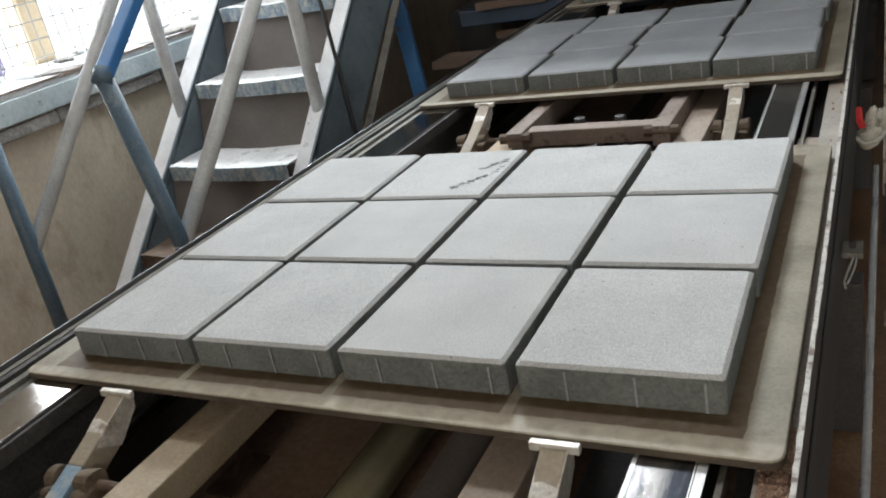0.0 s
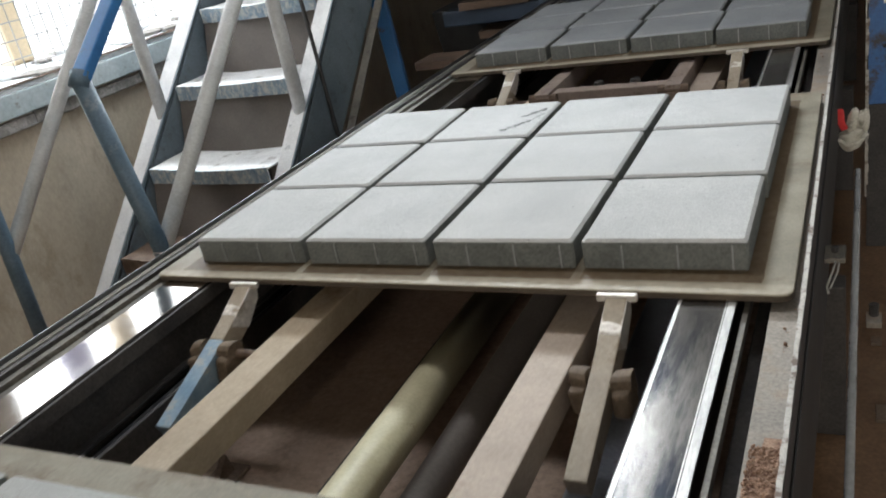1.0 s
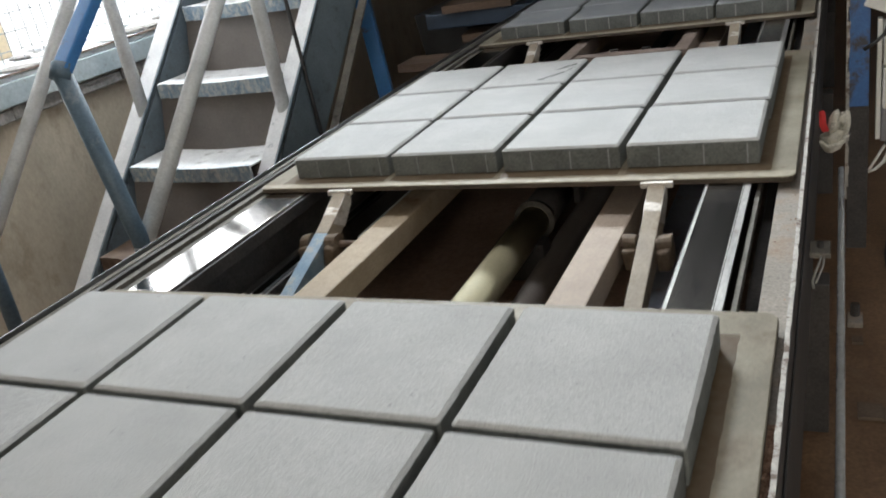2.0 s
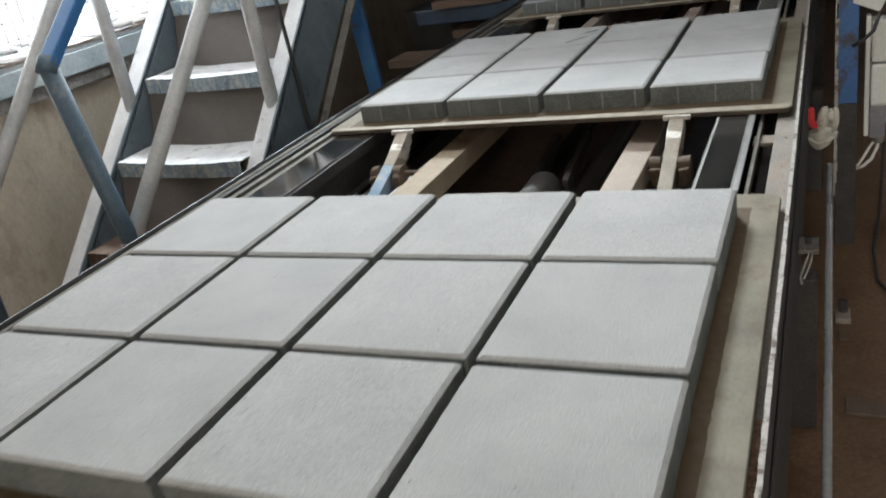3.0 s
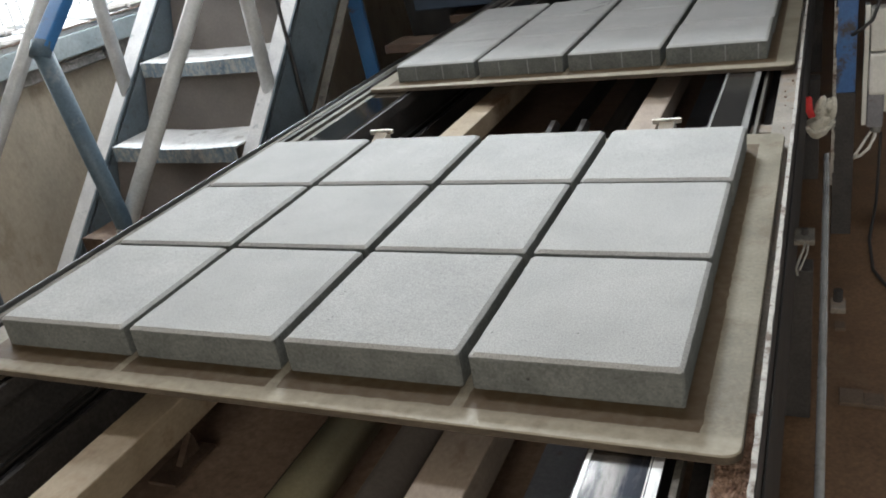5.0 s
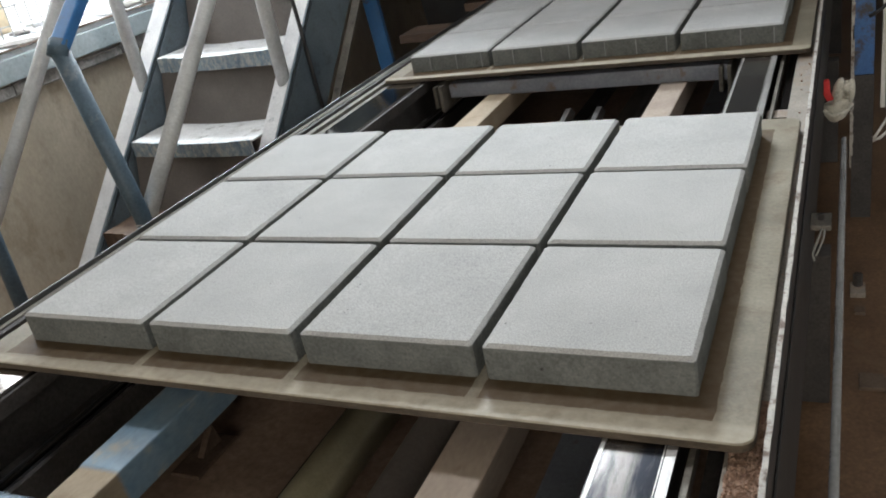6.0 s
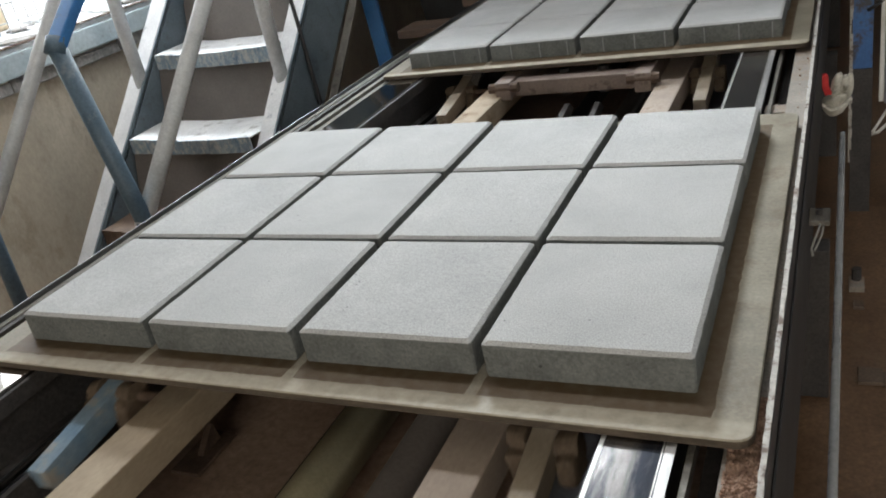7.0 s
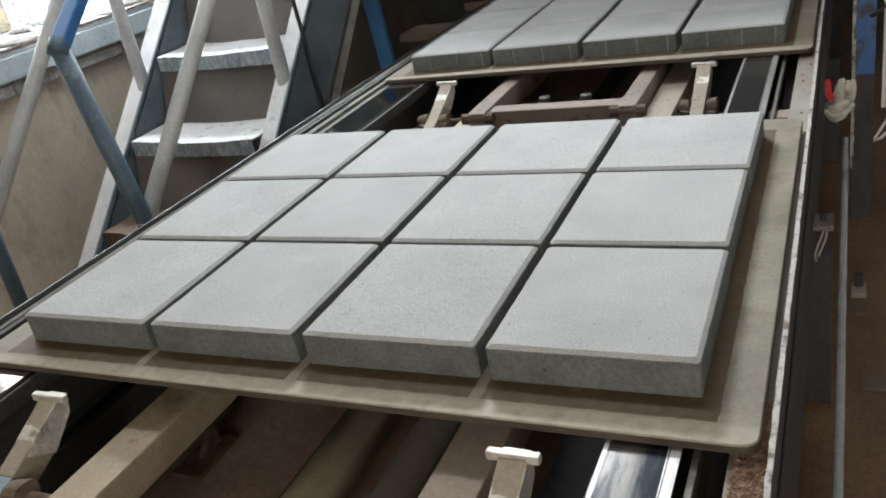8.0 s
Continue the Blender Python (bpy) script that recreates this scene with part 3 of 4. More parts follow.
part("guide_plate", ripple(box(0.7045, 0.7125, Y0, Y1, -0.12, 0.022, 0.001), 0.0, 4), DARK_STEEL, bed)
edge = ragged_bar(0.7042, 0.7112, Y0, Y1, 0.0205, 0.0245, 640, 0.0013)
part("guide_edge", edge, CHIPPED, bed, "scraped pale guide edge")
for x0, x1, z0, z1, mat in ((-0.70, -0.672, -0.05, -0.022, GUIDE_STEEL), (-0.722, -0.703, -0.05, -0.012, GUIDE_STEEL), (-0.742, -0.726, -0.05, -0.004, DARK_STEEL),
                            (-0.760, -0.744, -0.06, -0.002, GUIDE_STEEL), (-0.7675, -0.7635, -0.14, 0.008, WORN_STEEL)):
    part("guide_bar", box(x0, x1, Y0, Y1, z0, z1, 0.0015), mat, bed)
part("side_beam", box(-0.80, -0.77, Y0, Y1, -0.34, -0.02, 0.003), DARK_STEEL, bed)
part("side_beam", box(0.7135, 0.7168, Y0, Y1, -0.34, -0.035, 0.001), CABLE, bed)
part("lower_strip", box(0.62, 0.648, Y0, Y1, -0.16, -0.10, 0.003), DARK_STEEL, bed)
part("inner_channel", box(-0.571, -0.540, Y0, Y1, -0.158, -0.150, 0.002), DARK_STEEL, bed)
part("inner_channel", box(-0.513, -0.497, Y0, Y1, -0.318, -0.15, 0.002), DARK_STEEL, bed)
for x0, x1, z in ((-0.5445, -0.5385, -0.1496), (-0.5135, -0.5085, -0.1496)):
    part("channel_edge", box(x0, x1, Y0, Y1, z, z + 0.002), WORN_STEEL, bed, "rubbed bright channel edge")
part("drip_pan", ripple(box(-0.77, 0.71, Y0, Y1, -0.34, -0.32), 0.004, 6), PAN, bed, "dirty brown drip pan")
part("floor_channel", box(0.335, 0.50, Y0, Y1, -0.318, -0.27, 0.004), SLATE, bed, "slate grey painted channel")
part("floor_channel", box(-0.13, -0.07, Y0, Y1, -0.318, -0.285, 0.004), DARK_STEEL, bed)
part("floor_pipe", rod((0.085, Y0, -0.283), (0.085, Y1, -0.283), 0.036, 20), RISER, bed, smooth=True)
cylinder = part("cylinder", rod((0.012, -2.3, -0.2), (0.012, 0.80, -0.2), 0.043, 28), YELLOW, bed, "faded cream-yellow cylinder tube", smooth=True)
part("end_ring", rod((0.012, 0.80, -0.2), (0.012, 0.816, -0.2), 0.057, 28), GUIDE_STEEL, cylinder, "dull steel end ring", smooth=True)
part("gland", rod((0.012, 0.816, -0.2), (0.012, 1.02, -0.2), 0.051, 28), DARK_STEEL, cylinder, smooth=True)
for s in (-1, 1):
    part("fork", prism([(1.0, -0.23), (1.0, -0.17), (1.30, -0.12), (1.34, -0.15)], 0.03 + s * 0.05 - 0.009, 0.03 + s * 0.05 + 0.009, 0.002), DARK_STEEL, cylinder)
for y in (-1.9, -1.2, 0.7):
    part("saddle", box(-0.05, 0.074, y - 0.03, y + 0.03, -0.319, -0.215, 0.004), DARK_STEEL, bed)
part("lug_plate", box(-0.42, -0.35, -0.30, -0.17, -0.318, -0.31, 0.002), RUST, bed)
part("lug", prism([(-0.25, -0.31), (-0.19, -0.31), (-0.20, -0.265)], -0.39, -0.375), RUST, bed)
part("supply_pipe", rod((-0.375, 0.55, -0.15), (-0.375, 1.10, -0.15), 0.028, 16), GREY_PIPE, bed, "grey supply pipe", smooth=True)
for y in (-2.6, -0.9, 0.8, 2.5, 4.2, 5.9):
    for x in (-0.785, 0.72):
        part("leg", box(x - 0.035, x + 0.035, y - 0.035, y + 0.035, FLOOR, -0.36, 0.004), DARK_STEEL, bed)
    part("cross_member", box(-0.75, 0.70, y - 0.03, y + 0.03, -0.40, -0.345, 0.004), DARK_STEEL, bed)
crumbs = bmesh.new()
# a thin ragged bed of dust with crumbs on it
for i in range(170):
    y = -2.2 + i * 0.0115
    reach = 0.044 * (0.5 + 0.5 * min(1.0, max(0.0, (-0.27 - y) / 0.12))) + 0.008 * noise.noise(Vector((y * 23, 2, 0)))
    if y < -0.28:
        box(0.703 - max(reach, 0.012), 0.7035, y, y + 0.0115, -0.0285, -0.0270 + 0.0008 * noise.noise(Vector((y * 60, 0, 1))), bm=crumbs)
shapes = []
for k in range(6):
    own = bmesh.new()
    bmesh.ops.create_icosphere(own, subdivisions=1, radius=1.0)
    shapes.append([(v.co * (1 + 0.5 * noise.noise(v.co * 2 + Vector((k * 3.1, 0, 0))))).copy() for v in own.verts])
    faces = [[v.index for v in f.verts] for f in own.faces]
    own.free()
for i in range(2600):
    y = -0.30 - abs(random.gauss(0, 0.17)) if i < 2520 else random.uniform(-0.6, 2.2)
    x = random.uniform(0.660, 0.7025) if i % 3 else random.uniform(0.680, 0.7025)
    s = random.uniform(0.0006, 0.0015) if i % 5 else random.uniform(0.0015, 0.0034)
    turn = pose(x, y, -0.0268 + s * 0.4, random.uniform(0, 90), 0, random.uniform(0, 90))
    verts = [crumbs.verts.new(turn @ (c * s)) for c in shapes[i % 6]]
    for f in faces:
        crumbs.faces.new([verts[j] for j in f])
tagged(part("concrete_crumbs", crumbs, CRUMB), "brown concrete crumbs lying on the side ledge", "debris", kind="stuff")

# ---- beside the conveyor ----
pipe = empty("rod_rail", pose(0, 0, 0))
tagged(pipe, "grey round rod running beside the conveyor", "rod")
part("rod", rod((0.768, -2.6, -0.14), (0.780, 0.98, -0.14), 0.0068, 16), RODGREY, pipe, smooth=True)
for y in (-1.6, 0.555):
    part("clamp", box(0.7175, 0.759, y - 0.034, y + 0.034, -0.172, -0.160, 0.003), GUIDE_STEEL, pipe, "small steel clamp")
    part("bolt", rod((0.738, y, -0.165), (0.738, y, -0.148), 0.007, 8), DARK_STEEL, pipe)
    part("tie_wire", sweep([(0.741, y - 0.03, -0.166), (0.736, y - 0.052, -0.176), (0.729, y - 0.066, -0.192), (0.724, y - 0.062, -0.212), (0.727, y - 0.075, -0.222)], 0.0026, 8), CABLE_GREY, pipe, "thin tie wire", smooth=True)
    part("tie_wire", sweep([(0.747, y - 0.03, -0.166), (0.744, y - 0.046, -0.184), (0.736, y - 0.056, -0.203), (0.731, y - 0.082, -0.205)], 0.0024, 8), CABLE_GREY, pipe, "thin tie wire", smooth=True)
postb = empty("side_post", pose(0, 0, 0))
tagged(postb, "blue post with chipped pale edge and dark lower half", "post")
part("upper", box(0.805, 0.868, 1.92, 1.98, -0.26, 1.6, 0.002), BLUE_WORN, postb)
# below z = -0.26 the post is drawn in darker steel
part("lower", box(0.803, 0.870, 1.918, 1.982, FLOOR, -0.261, 0.002), DARK_STEEL, postb, "dark lower post")
chips = bmesh.new()
for i in range(90):
    z = -0.60 + i * 0.0245
    wide = 0.0105 + 0.003 * noise.noise(Vector((z * 31, 0, 0))) - (0.006 if noise.noise(Vector((z * 13, 5, 0))) > 0.22 else 0.0)
    box(0.7965, 0.7965 + max(wide, 0.004), 1.908, 1.9178, z, z + 0.0245, bm=chips)
part("chipped_edge", chips, CHIPPED, postb, "chipped pale edge")
jb = empty("junction_box", pose(0, 0, 0))
tagged(jb, "light grey cable junction boxes fixed beside the post", "junction box")
part("mounting_strip", box(0.890, 0.9045, 1.91, 1.96, -0.378, 0.035, 0.002), BOX_GREY, jb)
for z0, z1 in ((-0.12, 0.02), (-0.27, -0.125)):
    bx = part("box", box(0.908, 0.968, 1.90, 1.99, z0, z1, 0.010), BOX_GREY, jb)
    part("screw", rod((0.899, 1.928, (z0 + z1) / 2), (0.899, 1.922, (z0 + z1) / 2), 0.006, 10), WORN_STEEL, bx)
part("lower_box", box(0.906, 0.957, 1.905, 1.985, -0.385, -0.255, 0.005), GREY_PAINT, jb)
part("side_flange", box(0.9572, 0.984, 1.915, 1.975, -0.335, -0.256, 0.007), BOX_GREY, jb)
part("gland", rod((0.940, 1.94, -0.385), (0.936, 1.94, -0.410), 0.017, 12), CABLE_GREY, jb, "grey cable gland", smooth=True)
part("cap", box(0.85, 0.94, 1.91, 1.97, 0.06, 0.11, 0.006, turn=Matrix.Translation((0.9, 1.94, 0.08)) @ pose(0, 0, 0, 0, 25, 0) @ Matrix.Translation((-0.9, -1.94, -0.08))), BOX_GREY, jb)
part("cable", sweep([(0.938, 1.94, -0.40), (0.934, 1.935, -0.43), (0.918, 1.92, -0.465), (0.892, 1.92, -0.492), (0.868, 1.93, -0.505)], 0.006), BOX_GREY, jb, "pale cable", smooth=True)
part("cable", sweep([(0.930, 1.94, -0.40), (0.915, 1.935, -0.42), (0.894, 1.92, -0.455), (0.878, 1.92, -0.485), (0.866, 1.93, -0.50)], 0.005), BOX_GREY, jb, "pale cable", smooth=True)
part("cable", sweep([(0.93, 1.90, 0.05), (0.91, 1.89, -0.01), (0.88, 1.9, -0.04), (0.85, 1.905, -0.06)], 0.006), CABLE, jb, smooth=True)
tagged(part("floor_cable", sweep([(1.20, 1.2, FLOOR + 0.008), (1.02, 1.35, FLOOR + 0.008), (0.935, 1.62, FLOOR + 0.008), (0.93, 1.85, FLOOR + 0.01), (0.96, 2.1, FLOOR + 0.05), (0.97, 2.2, FLOOR + 0.3)], 0.0055), CABLE, smooth=True), "black cable lying on the hall floor", "cable")
fb = empty("floor_bracket", pose(0.825, 1.36, FLOOR))
tagged(fb, "small pale steel bracket with a bolt on the floor", "bracket")
part("plate", box(-0.022, 0.022, -0.035, 0.035, 0, 0.02, 0.003), LEDGE, fb)
part("bolt", rod((0, 0.015, 0.02), (0, 0.015, 0.06), 0.014, 8), DARK_STEEL, fb)
# thin flat patches in a brown close to the floor's
for x, y, w, d in ((0.855, 0.87, 0.06, 0.07), (0.91, 0.86, 0.05, 0.06), (0.83, 1.24, 0.03, 0.04)):
    tagged(part("floor_tile_scrap", ripple(box(x - w / 2, x + w / 2, y - d / 2, y + d / 2, FLOOR, FLOOR + 0.012, 0.002), 0.002, 20), FLOOR_PATCH), "thin flat patch on the floor", "scrap", group="floor scraps")


def rag():
    """A bundled cotton glove stuffed over the end of the rod."""
    th = empty("work_glove", pose(0.760, 1.70, -0.29))
    tagged(th, "grimy white cotton work glove with red cuff hung beside the post", "glove")
    bm = bmesh.new()
    bmesh.ops.create_icosphere(bm, subdivisions=4, radius=1.0)
    for v in bm.verts:
        c = v.co.copy()
        fold = 0.10 * noise.noise(c * 2.3) + 0.05 * noise.noise(c * 6.1)
        v.co = Vector((c.x * 0.043, c.y * 0.038, c.z * 0.054)) * (1 + fold)
        if c.z > 0.25:
            v.co.z -= 0.030 * (c.z - 0.25) * (1.2 - c.x * 0.6)
        v.co.z += 0.012 * c.x
    part("palm", bm, CLOTH, th, smooth=True)
    for x, h, lean, r in ((0.000, 0.088, 12, 0.0165), (0.024, 0.070, 6, 0.0150), (0.038, 0.078, 2, 0.0120)):
        f = bmesh.new()
        bmesh.ops.create_icosphere(f, subdivisions=3, radius=1.0)
        for v in f.verts:
            c = v.co.copy()
            v.co = Vector((c.x * r, c.y * r, c.z * h * 0.5)) * (1 + 0.18 * noise.noise(c * 3 + Vector((x * 90, 0, 0))))
        bmesh.ops.transform(f, verts=f.verts, matrix=pose(x, -0.018, 0.052, 0, lean, 0))
        part("finger", f, CLOTH, th, smooth=True)
    cuff = box(-0.016, 0.016, -0.010, 0.010, -0.036, 0.030, 0.007)
    bmesh.ops.subdivide_edges(cuff, edges=cuff.edges[:], cuts=2, use_grid_fill=True)
    for v in cuff.verts:
        v.co.x *= 0.55 + 12.0 * max(0.0, v.co.z + 0.036)
    ripple(cuff, 0.007, 38)
    bmesh.ops.transform(cuff, verts=cuff.verts, matrix=pose(-0.037, -0.02, 0.058, 0, -24, 0))
    part("cuff", cuff, RED_CLOTH, th, "red cuff", smooth=True)
    fold = sweep([(-0.042, -0.036, -0.005), (-0.015, -0.045, -0.022), (0.018, -0.044, -0.012), (0.042, -0.030, 0.012)], 0.007)
    part("fold", ripple(fold, 0.003, 40), CLOTH, th, smooth=True)
    part("hook", rod((0.03, 0.0, -0.02), (0.045, 0.11, -0.03), 0.006, 8), DARK_STEEL, th)


rag()

# ---- pushing carriage under the boards ----
PITCH = 1.755
HOME = -0.402
carriage = empty("pusher_carriage", pose(0, 0, 0))
tagged(carriage, "dusty beige pusher carriage with hinged steel pawls", "carriage")
for x0, x1 in ((-0.318, -0.236), (0.262, 0.342)):
    beam = part("beam", box(x0, x1, -2.9, 4.6, -0.145, -0.08, 0.004), DUSTY_BEAM if x0 < 0 else PALE_BEAM, carriage, "dusty beige square tube")
    if x0 < 0:
        part("painted_sleeve", box(x0 - 0.0015, x1 + 0.0015, -1.36, -0.98, -0.1465, -0.0785, 0.004), PAWL_BLUE, beam, "worn light blue sleeve")
for y in (HOME + 0.98, HOME - 1.10):
    bar = part("cross_bar", box(-0.46, 0.465, y - 0.028, y + 0.028, -0.085, -0.035, 0.008), SLATE if y > 0 else PAWL_BLUE, carriage, "slate grey cross bar")
    for x in (-0.475, 0.47):
        part("end_plate", box(x - 0.006, x + 0.006, y - 0.07, y + 0.07, -0.12, -0.03, 0.003), GUIDE_STEEL, bar)
        part("end_plate", box(x - 0.032, x - 0.02, y - 0.06, y + 0.06, -0.11, -0.035, 0.003), GUIDE_STEEL, bar)
for y in (HOME + 1.54,):
    u = part("yoke", box(-0.195, 0.205, y - 0.03, y + 0.03, -0.09, -0.04, 0.004), PINK_BEAM, carriage, "dusty brown yoke")
    for s, x in ((-1, -0.225), (1, 0.228)):
        part("yoke_arm", box(x - 0.026, x + 0.026, y - 0.06, y + 0.42, -0.095, -0.035, 0.004), PINK_BEAM, u)
        part("nut", rod((x - s * 0.05, y - 0.045, -0.055), (x + s * 0.05, y - 0.045, -0.055), 0.017, 8), RUST, u)
    for x in (-0.06, 0.07):
        part("bolt_head", rod((x, y + 0.10, -0.13), (x, y + 0.10, -0.045), 0.023, 10, 0.017), DARK_STEEL, u)
PIVOT = (-0.14, -0.078)
pawls = []


def build_pawl(x, y):
    """A hinged catch: bright T-shaped nose, bent arm, heavy tail. Its origin is the hinge pin."""
    arm_out = [(-0.012, -0.008), (0.010, -0.012), (0.002, -0.042), (-0.052, -0.088), (-0.12, -0.118), (-0.135, -0.070), (-0.075, -0.043)]
    tail_out = [(-0.1202, -0.1181), (-0.19, -0.1455), (-0.325, -0.185), (-0.34, -0.145), (-0.178, -0.0865), (-0.1352, -0.070)]
    blue_tail = x < 0 and y < 0
    if not blue_tail:
        arm_out = arm_out[:5] + tail_out[1:5] + arm_out[5:]
    out = [(a - PIVOT[0], b - PIVOT[1]) for a, b in arm_out]
    p = part("pawl", prism(out, -0.019, 0.019, 0.003), PAWL_PAINT, carriage, "worn pale painted pawl arm")
    if blue_tail:
        part("tail", prism([(a - PIVOT[0], b - PIVOT[1]) for a, b in tail_out], -0.019, 0.019, 0.002), PAWL_BLUE, p, "worn light blue tail")
    p.matrix_local = pose(x, y + PIVOT[0], PIVOT[1])
    part("nose", ripple(box(-0.036, 0.036, -PIVOT[0] - 0.013, -PIVOT[0] - 0.001, -PIVOT[1] - 0.016, -PIVOT[1] - 0.003, 0.002), 0.001, 40), BRIGHT_STEEL, p, "bright hammered nose plate")
    part("neck", ripple(prism([(0.127, 0.067), (0.152, 0.066), (0.143, 0.034), (0.090, -0.012), (0.040, 0.018), (0.066, 0.036)], -0.0196, 0.0196, 0.002), 0.0016, 60), BRIGHT_STEEL, p, "bare hammered steel neck")
    pawls.append((p, x, y))
    s = 1 if x > 0 else -1
    for xa, xb in ((x - 0.050, x - 0.022), (x + 0.022, x + 0.052)):
        lug = rod((xa, y - 0.145, -0.095), (xb, y - 0.145, -0.092), 0.023, 14)
        box(xa, xb, y - 0.185, y - 0.130, -0.14, -0.092, 0.008, bm=lug)
        part("hinge", ripple(lug, 0.006, 34), LUG, carriage, "dusty brown hinge lug")
    part("pin", rod((x - s * 0.14, y + PIVOT[0], PIVOT[1] - 0.02), (x + s * 0.045, y + PIVOT[0], PIVOT[1] - 0.02), 0.009, 10), RUST, carriage)


for k in (-1, 0, 1, 2):
    for x in (-0.428, 0.402):
        build_pawl(x, HOME + k * PITCH)


# ---- production boards and paving slabs ----
PX, PY = 0.312, 0.326
SW, SD, SH = 0.2955, 0.3130, 0.0585


def board_mesh():
    bm = bmesh.new()
    pts = []
    x0, x1, y0, y1, r = -0.702, 0.691, -0.394, 0.757, 0.022
    for cx, cy, a0 in ((x1 - r, y0 - 0.012 + r, -90), (x1 - r, y1 - r, 0), (x0 + r, y1 - r, 90), (x0 + r, y0 + r, 180)):
        for i in range(5):
            a = radians(a0 + i * 22.5)
            pts.append((cx + r * math.cos(a), cy + r * math.sin(a)))
    lo = [bm.verts.new((x, y, -0.0145)) for x, y in pts]
    hi = [bm.verts.new((x, y, 0.0)) for x, y in pts]
    n = len(pts)
    for i in range(n):
        bm.faces.new((lo[i], lo[(i + 1) % n], hi[(i + 1) % n], hi[i]))
    bm.faces.new(list(reversed(lo)))
    bm.faces.new(hi)
    bmesh.ops.bevel(bm, geom=[e for e in bm.edges if len(e.link_faces) == 2 and abs(e.verts[0].co.z - e.verts[1].co.z) < 1e-5], offset=0.002, segments=1, affect="EDGES")
    return bm


def slab_mesh(ribs):
    """A paving slab with a fine, slightly crumbled chamfer round the facing, and moulding ribs on its sides."""
    bm = bmesh.new()
    levels = ((0.0, 0.0008), (0.004, 0.0), (SH * 0.5, 0.0), (SH - 0.0062, 0.0), (SH - 0.0052, 0.0006), (SH - 0.0010, 0.0055), (SH, 0.0066))
    n, c = 22, 0.0035
    rings = []
    for z, inset in levels:
        a, b = SW / 2 - inset, SD / 2 - inset
        corners = ((-a, -b, 1, 0), (a, -b, 0, 1), (a, b, -1, 0), (-a, b, 0, -1))
        ring = []
        for k, (x, y, dx, dy) in enumerate(corners):
            length = 2 * (a if dx else b)
            for i in range(n):
                u = c + (length - 2 * c) * i / (n - 1)
                p = Vector((x + dx * u, y + dy * u, z))
                amount = 0.0009 if z > SH - 0.007 else 0.0006
                w = noise.noise_vector(Vector((p.x * 130, p.y * 130, z * 60 + k))) * amount
                if z == SH:
                    w.z = 0.0
                if z == 0.0:
                    w.z = 0.0
                ring.append(bm.verts.new(p + w))
        rings.append(ring)
    m = len(rings[0])
    for lo, hi in zip(rings, rings[1:]):
        for i in range(m):
            bm.faces.new((lo[i], lo[(i + 1) % m], hi[(i + 1) % m], hi[i]))
    bm.faces.new(list(reversed(rings[0])))
    bm.faces.new(rings[-1])
    if ribs:
        for x in (-0.072, 0.028, 0.122):
            for k in range(5):
                z = 0.002 + k * 0.0095
                box(x - 0.0017, x + 0.0017, -SD / 2 - 0.0032 - 0.0006 * noise.noise(Vector((x * 50, k, 0))), -SD / 2 + 0.002, z, z + 0.0094, bm=bm)
    return bm


boards, slabs = [], []


def build_load(offset, ribs, jitter, mat, label, lean=(0, 0, 0)):
    if not boards:
        b = part("production_board", board_mesh(), BOARD)
        b.data.materials.append(BOARD_EDGE)
        for f in b.data.polygons:
            f.material_index = 0 if f.normal.z > 0.5 else 1
        tagged(b, "worn grey-beige production board with brown mould stains", "board", group="production boards")
    else:
        b = copy_thing(boards[0][0], pose(0, 0, 0))
    b.matrix_world = pose(0, offset, 0)
    boards.append((b, offset))
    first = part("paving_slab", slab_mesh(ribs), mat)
    first.data.materials.append(SIDE_AND_SCUFF)
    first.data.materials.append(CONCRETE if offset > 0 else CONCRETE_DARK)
    # sides take the shaded tone; ribs get a paler one for light on them
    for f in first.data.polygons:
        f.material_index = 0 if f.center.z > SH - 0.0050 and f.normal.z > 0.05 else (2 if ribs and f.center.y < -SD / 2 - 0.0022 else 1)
    tagged(first, label, "paving slab", group="paving slabs on the boards")
    n = 0
    for i in range(4):
        for j in range(3):
            s = first if n == 0 else copy_thing(first, pose(0, 0, 0))
            n += 1
            base = pose((i - 1.5) * PX + lean[j] + random.uniform(-1, 1) * jitter, (j - 0.5) * PY + random.uniform(-1, 1) * jitter * (0.9 if ribs else 0.7), 0.0, 0, 0, random.uniform(-1, 1) * min(jitter * 120, 0.35))
            s.matrix_world = Matrix.Translation((0, offset, 0)) @ base
            slabs.append((s, base, offset))


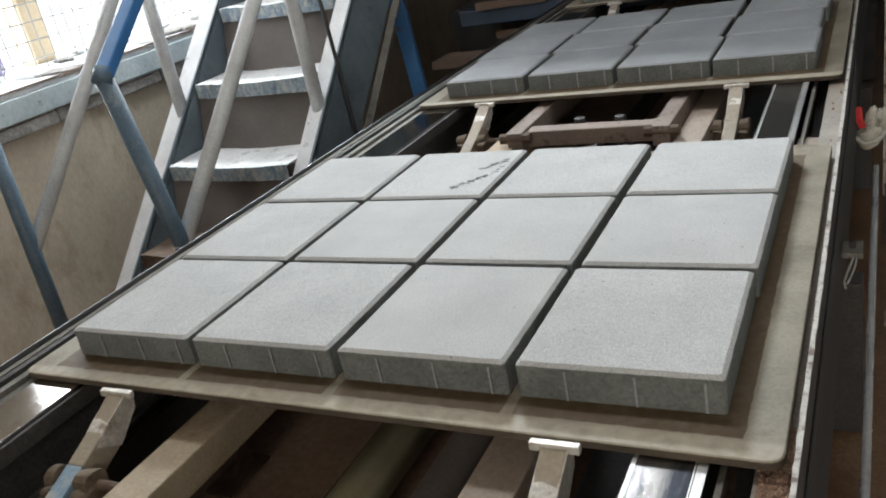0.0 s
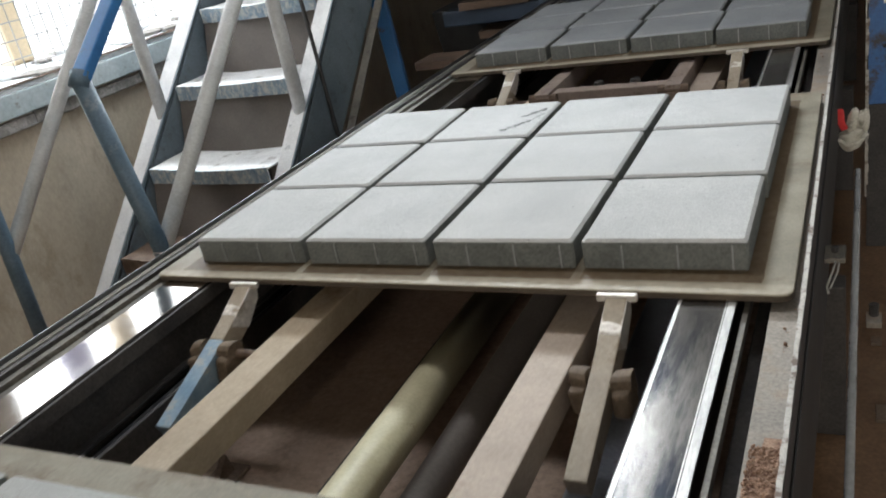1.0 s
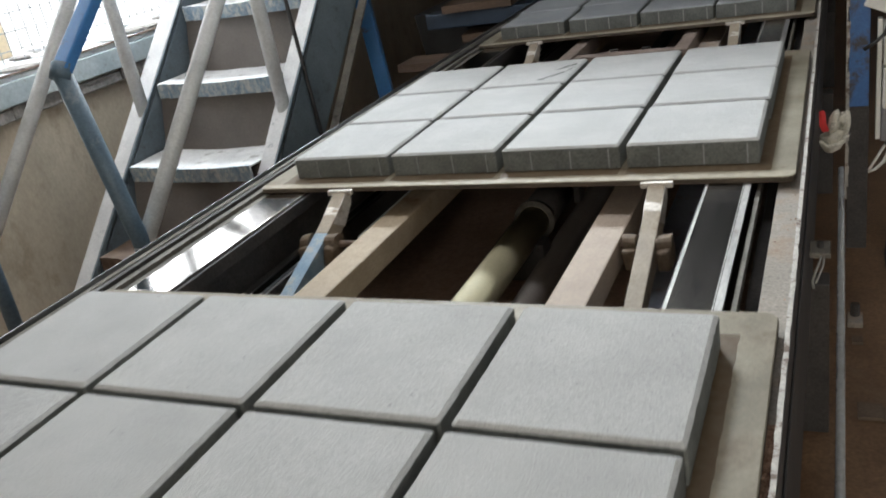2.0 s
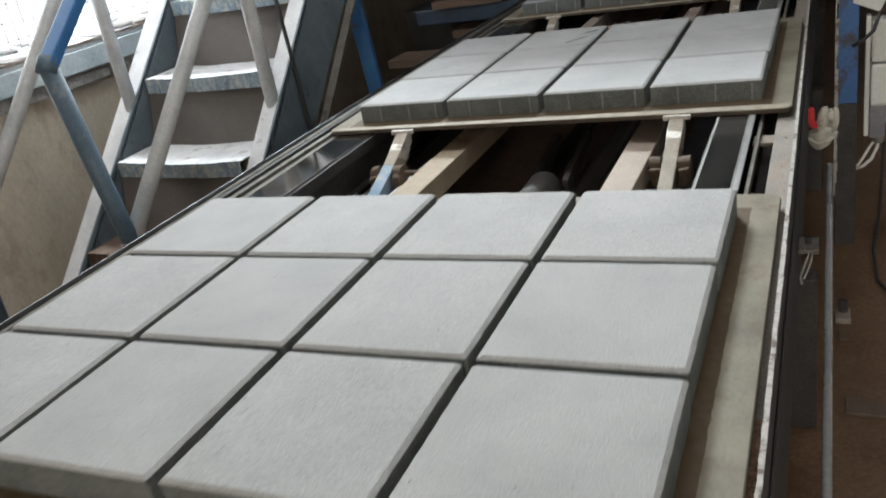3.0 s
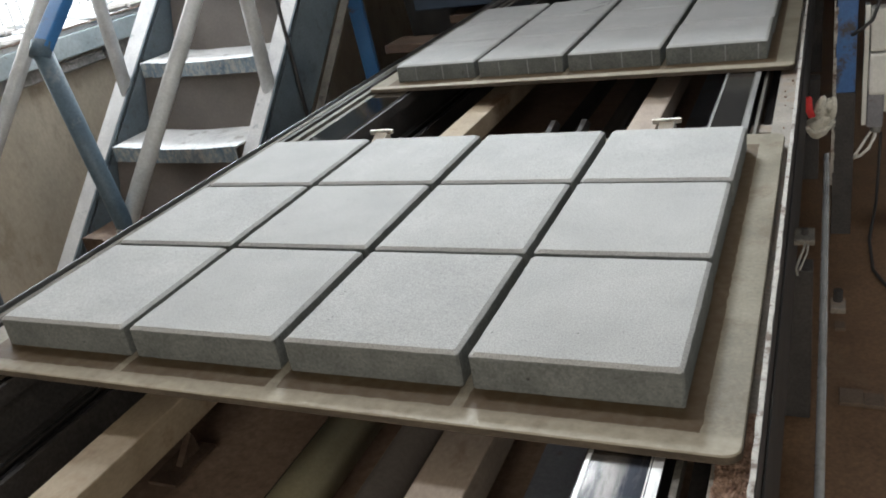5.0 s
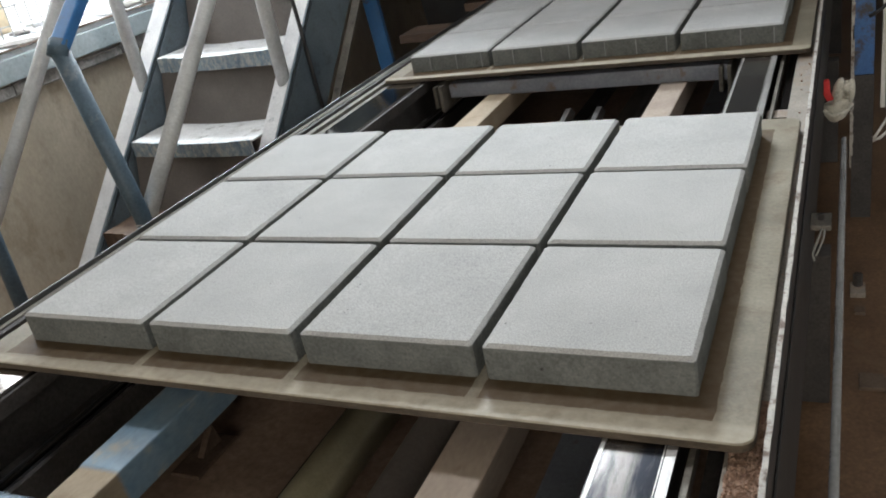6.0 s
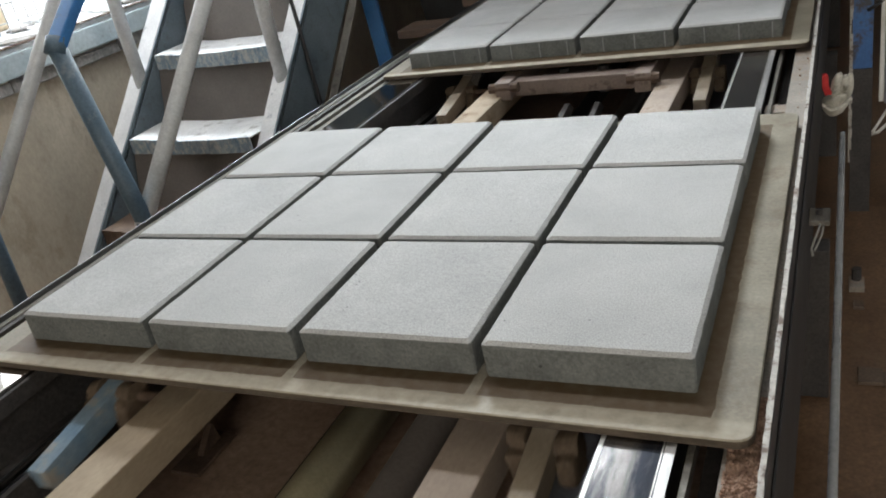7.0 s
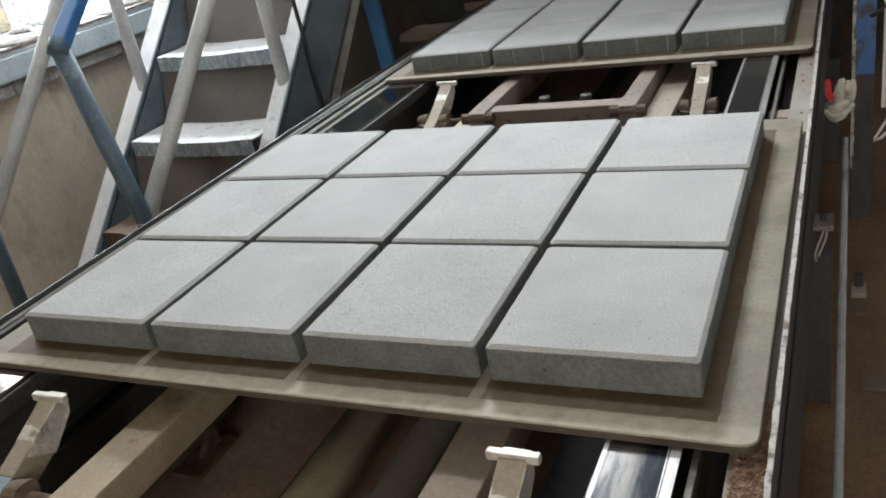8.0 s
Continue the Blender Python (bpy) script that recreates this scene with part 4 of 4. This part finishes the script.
build_load(0.0, True, 0.0022, CONCRETE, "fresh light grey concrete paving slab on a moving board")
build_load(-PITCH, False, 0.0012, CONCRETE, "fresh light grey concrete paving slab with a clean facing")
# the two far loads take the colour that holds their shade
build_load(PITCH, True, 0.006, CONCRETE_DARK, "dark grey concrete paving slab with far shade in its colour, standing slightly askew", (0.007, -0.006, 0.003))
build_load(2 * PITCH, True, 0.0035, CONCRETE_DARK, "dark grey concrete paving slab with far shade in its colour, standing slightly askew")

# dark scuff marks on one facing of the middle load
scuffed = next(s for s, base, offset in slabs if offset == 0.0 and -0.2 < base.translation.x < 0 and base.translation.y > 0.4)
scuff = bmesh.new()
for cx, cy, lx, n in ((0.098, 0.045, 0.028, 24), (0.078, -0.070, 0.030, 22), (0.115, -0.02, 0.014, 7)):
    for i in range(n):
        u = random.uniform(-1, 1)
        x, y = cx + u * lx, cy + u * 0.03 + random.gauss(0, 0.009)
        w, d = random.uniform(0.002, 0.009), random.uniform(0.001, 0.004)
        box(-w, w, -d, d, SH - 0.001, SH + 0.0005, bm=scuff, turn=pose(x, y, 0, 0, 0, random.uniform(-20, 50)))
part("scuff_mark", scuff, SIDE_AND_SCUFF, scuffed, "dark scuff marks")

# ---- what moves ----
STROKE = [(0, 0.016), (0.2, 0.057), (0.5, 0.211), (1, 0.467), (1.75, 0.845), (2.5, 1.196), (3, 1.442), (3.5, 1.681), (3.7, 1.728), (3.9, 1.752), (4.05, 1.755), (6, 1.755), (8, 1.755)]
RETURN = [(0, 0.012), (0.2, 0.053), (0.5, 0.208), (1, 0.464), (1.75, 0.842), (2.5, 1.193), (3, 1.439), (3.5, 1.678), (3.7, 1.725), (3.9, 1.749), (4.05, 1.752),
          (4.2, 1.725), (4.4, 1.66), (4.7, 1.46), (5.25, 1.22), (5.8, 0.95), (6.2, 0.70), (6.6, 0.46), (7.0, 0.21), (7.2, 0.09), (7.4, -0.034), (7.6, -0.052), (8, -0.052)]
TILT = [(0, 0), (5.2, 0), (5.4, 11), (7.2, 11), (7.35, 0), (8, 0)]


def motions():
    for b, offset in boards:
        walk(b, [(t, pose(0, offset + y, 0)) for t, y in STROKE])
    for s, base, offset in slabs:
        walk(s, [(t, Matrix.Translation((0, offset + y, 0)) @ base) for t, y in STROKE])
    walk(carriage, [(t, pose(0, y, 0)) for t, y in RETURN])
    for p, x, y in pawls:
        walk(p, [(t, pose(x, y + PIVOT[0], PIVOT[1], -a, 0, 0)) for t, a in TILT])


motions()
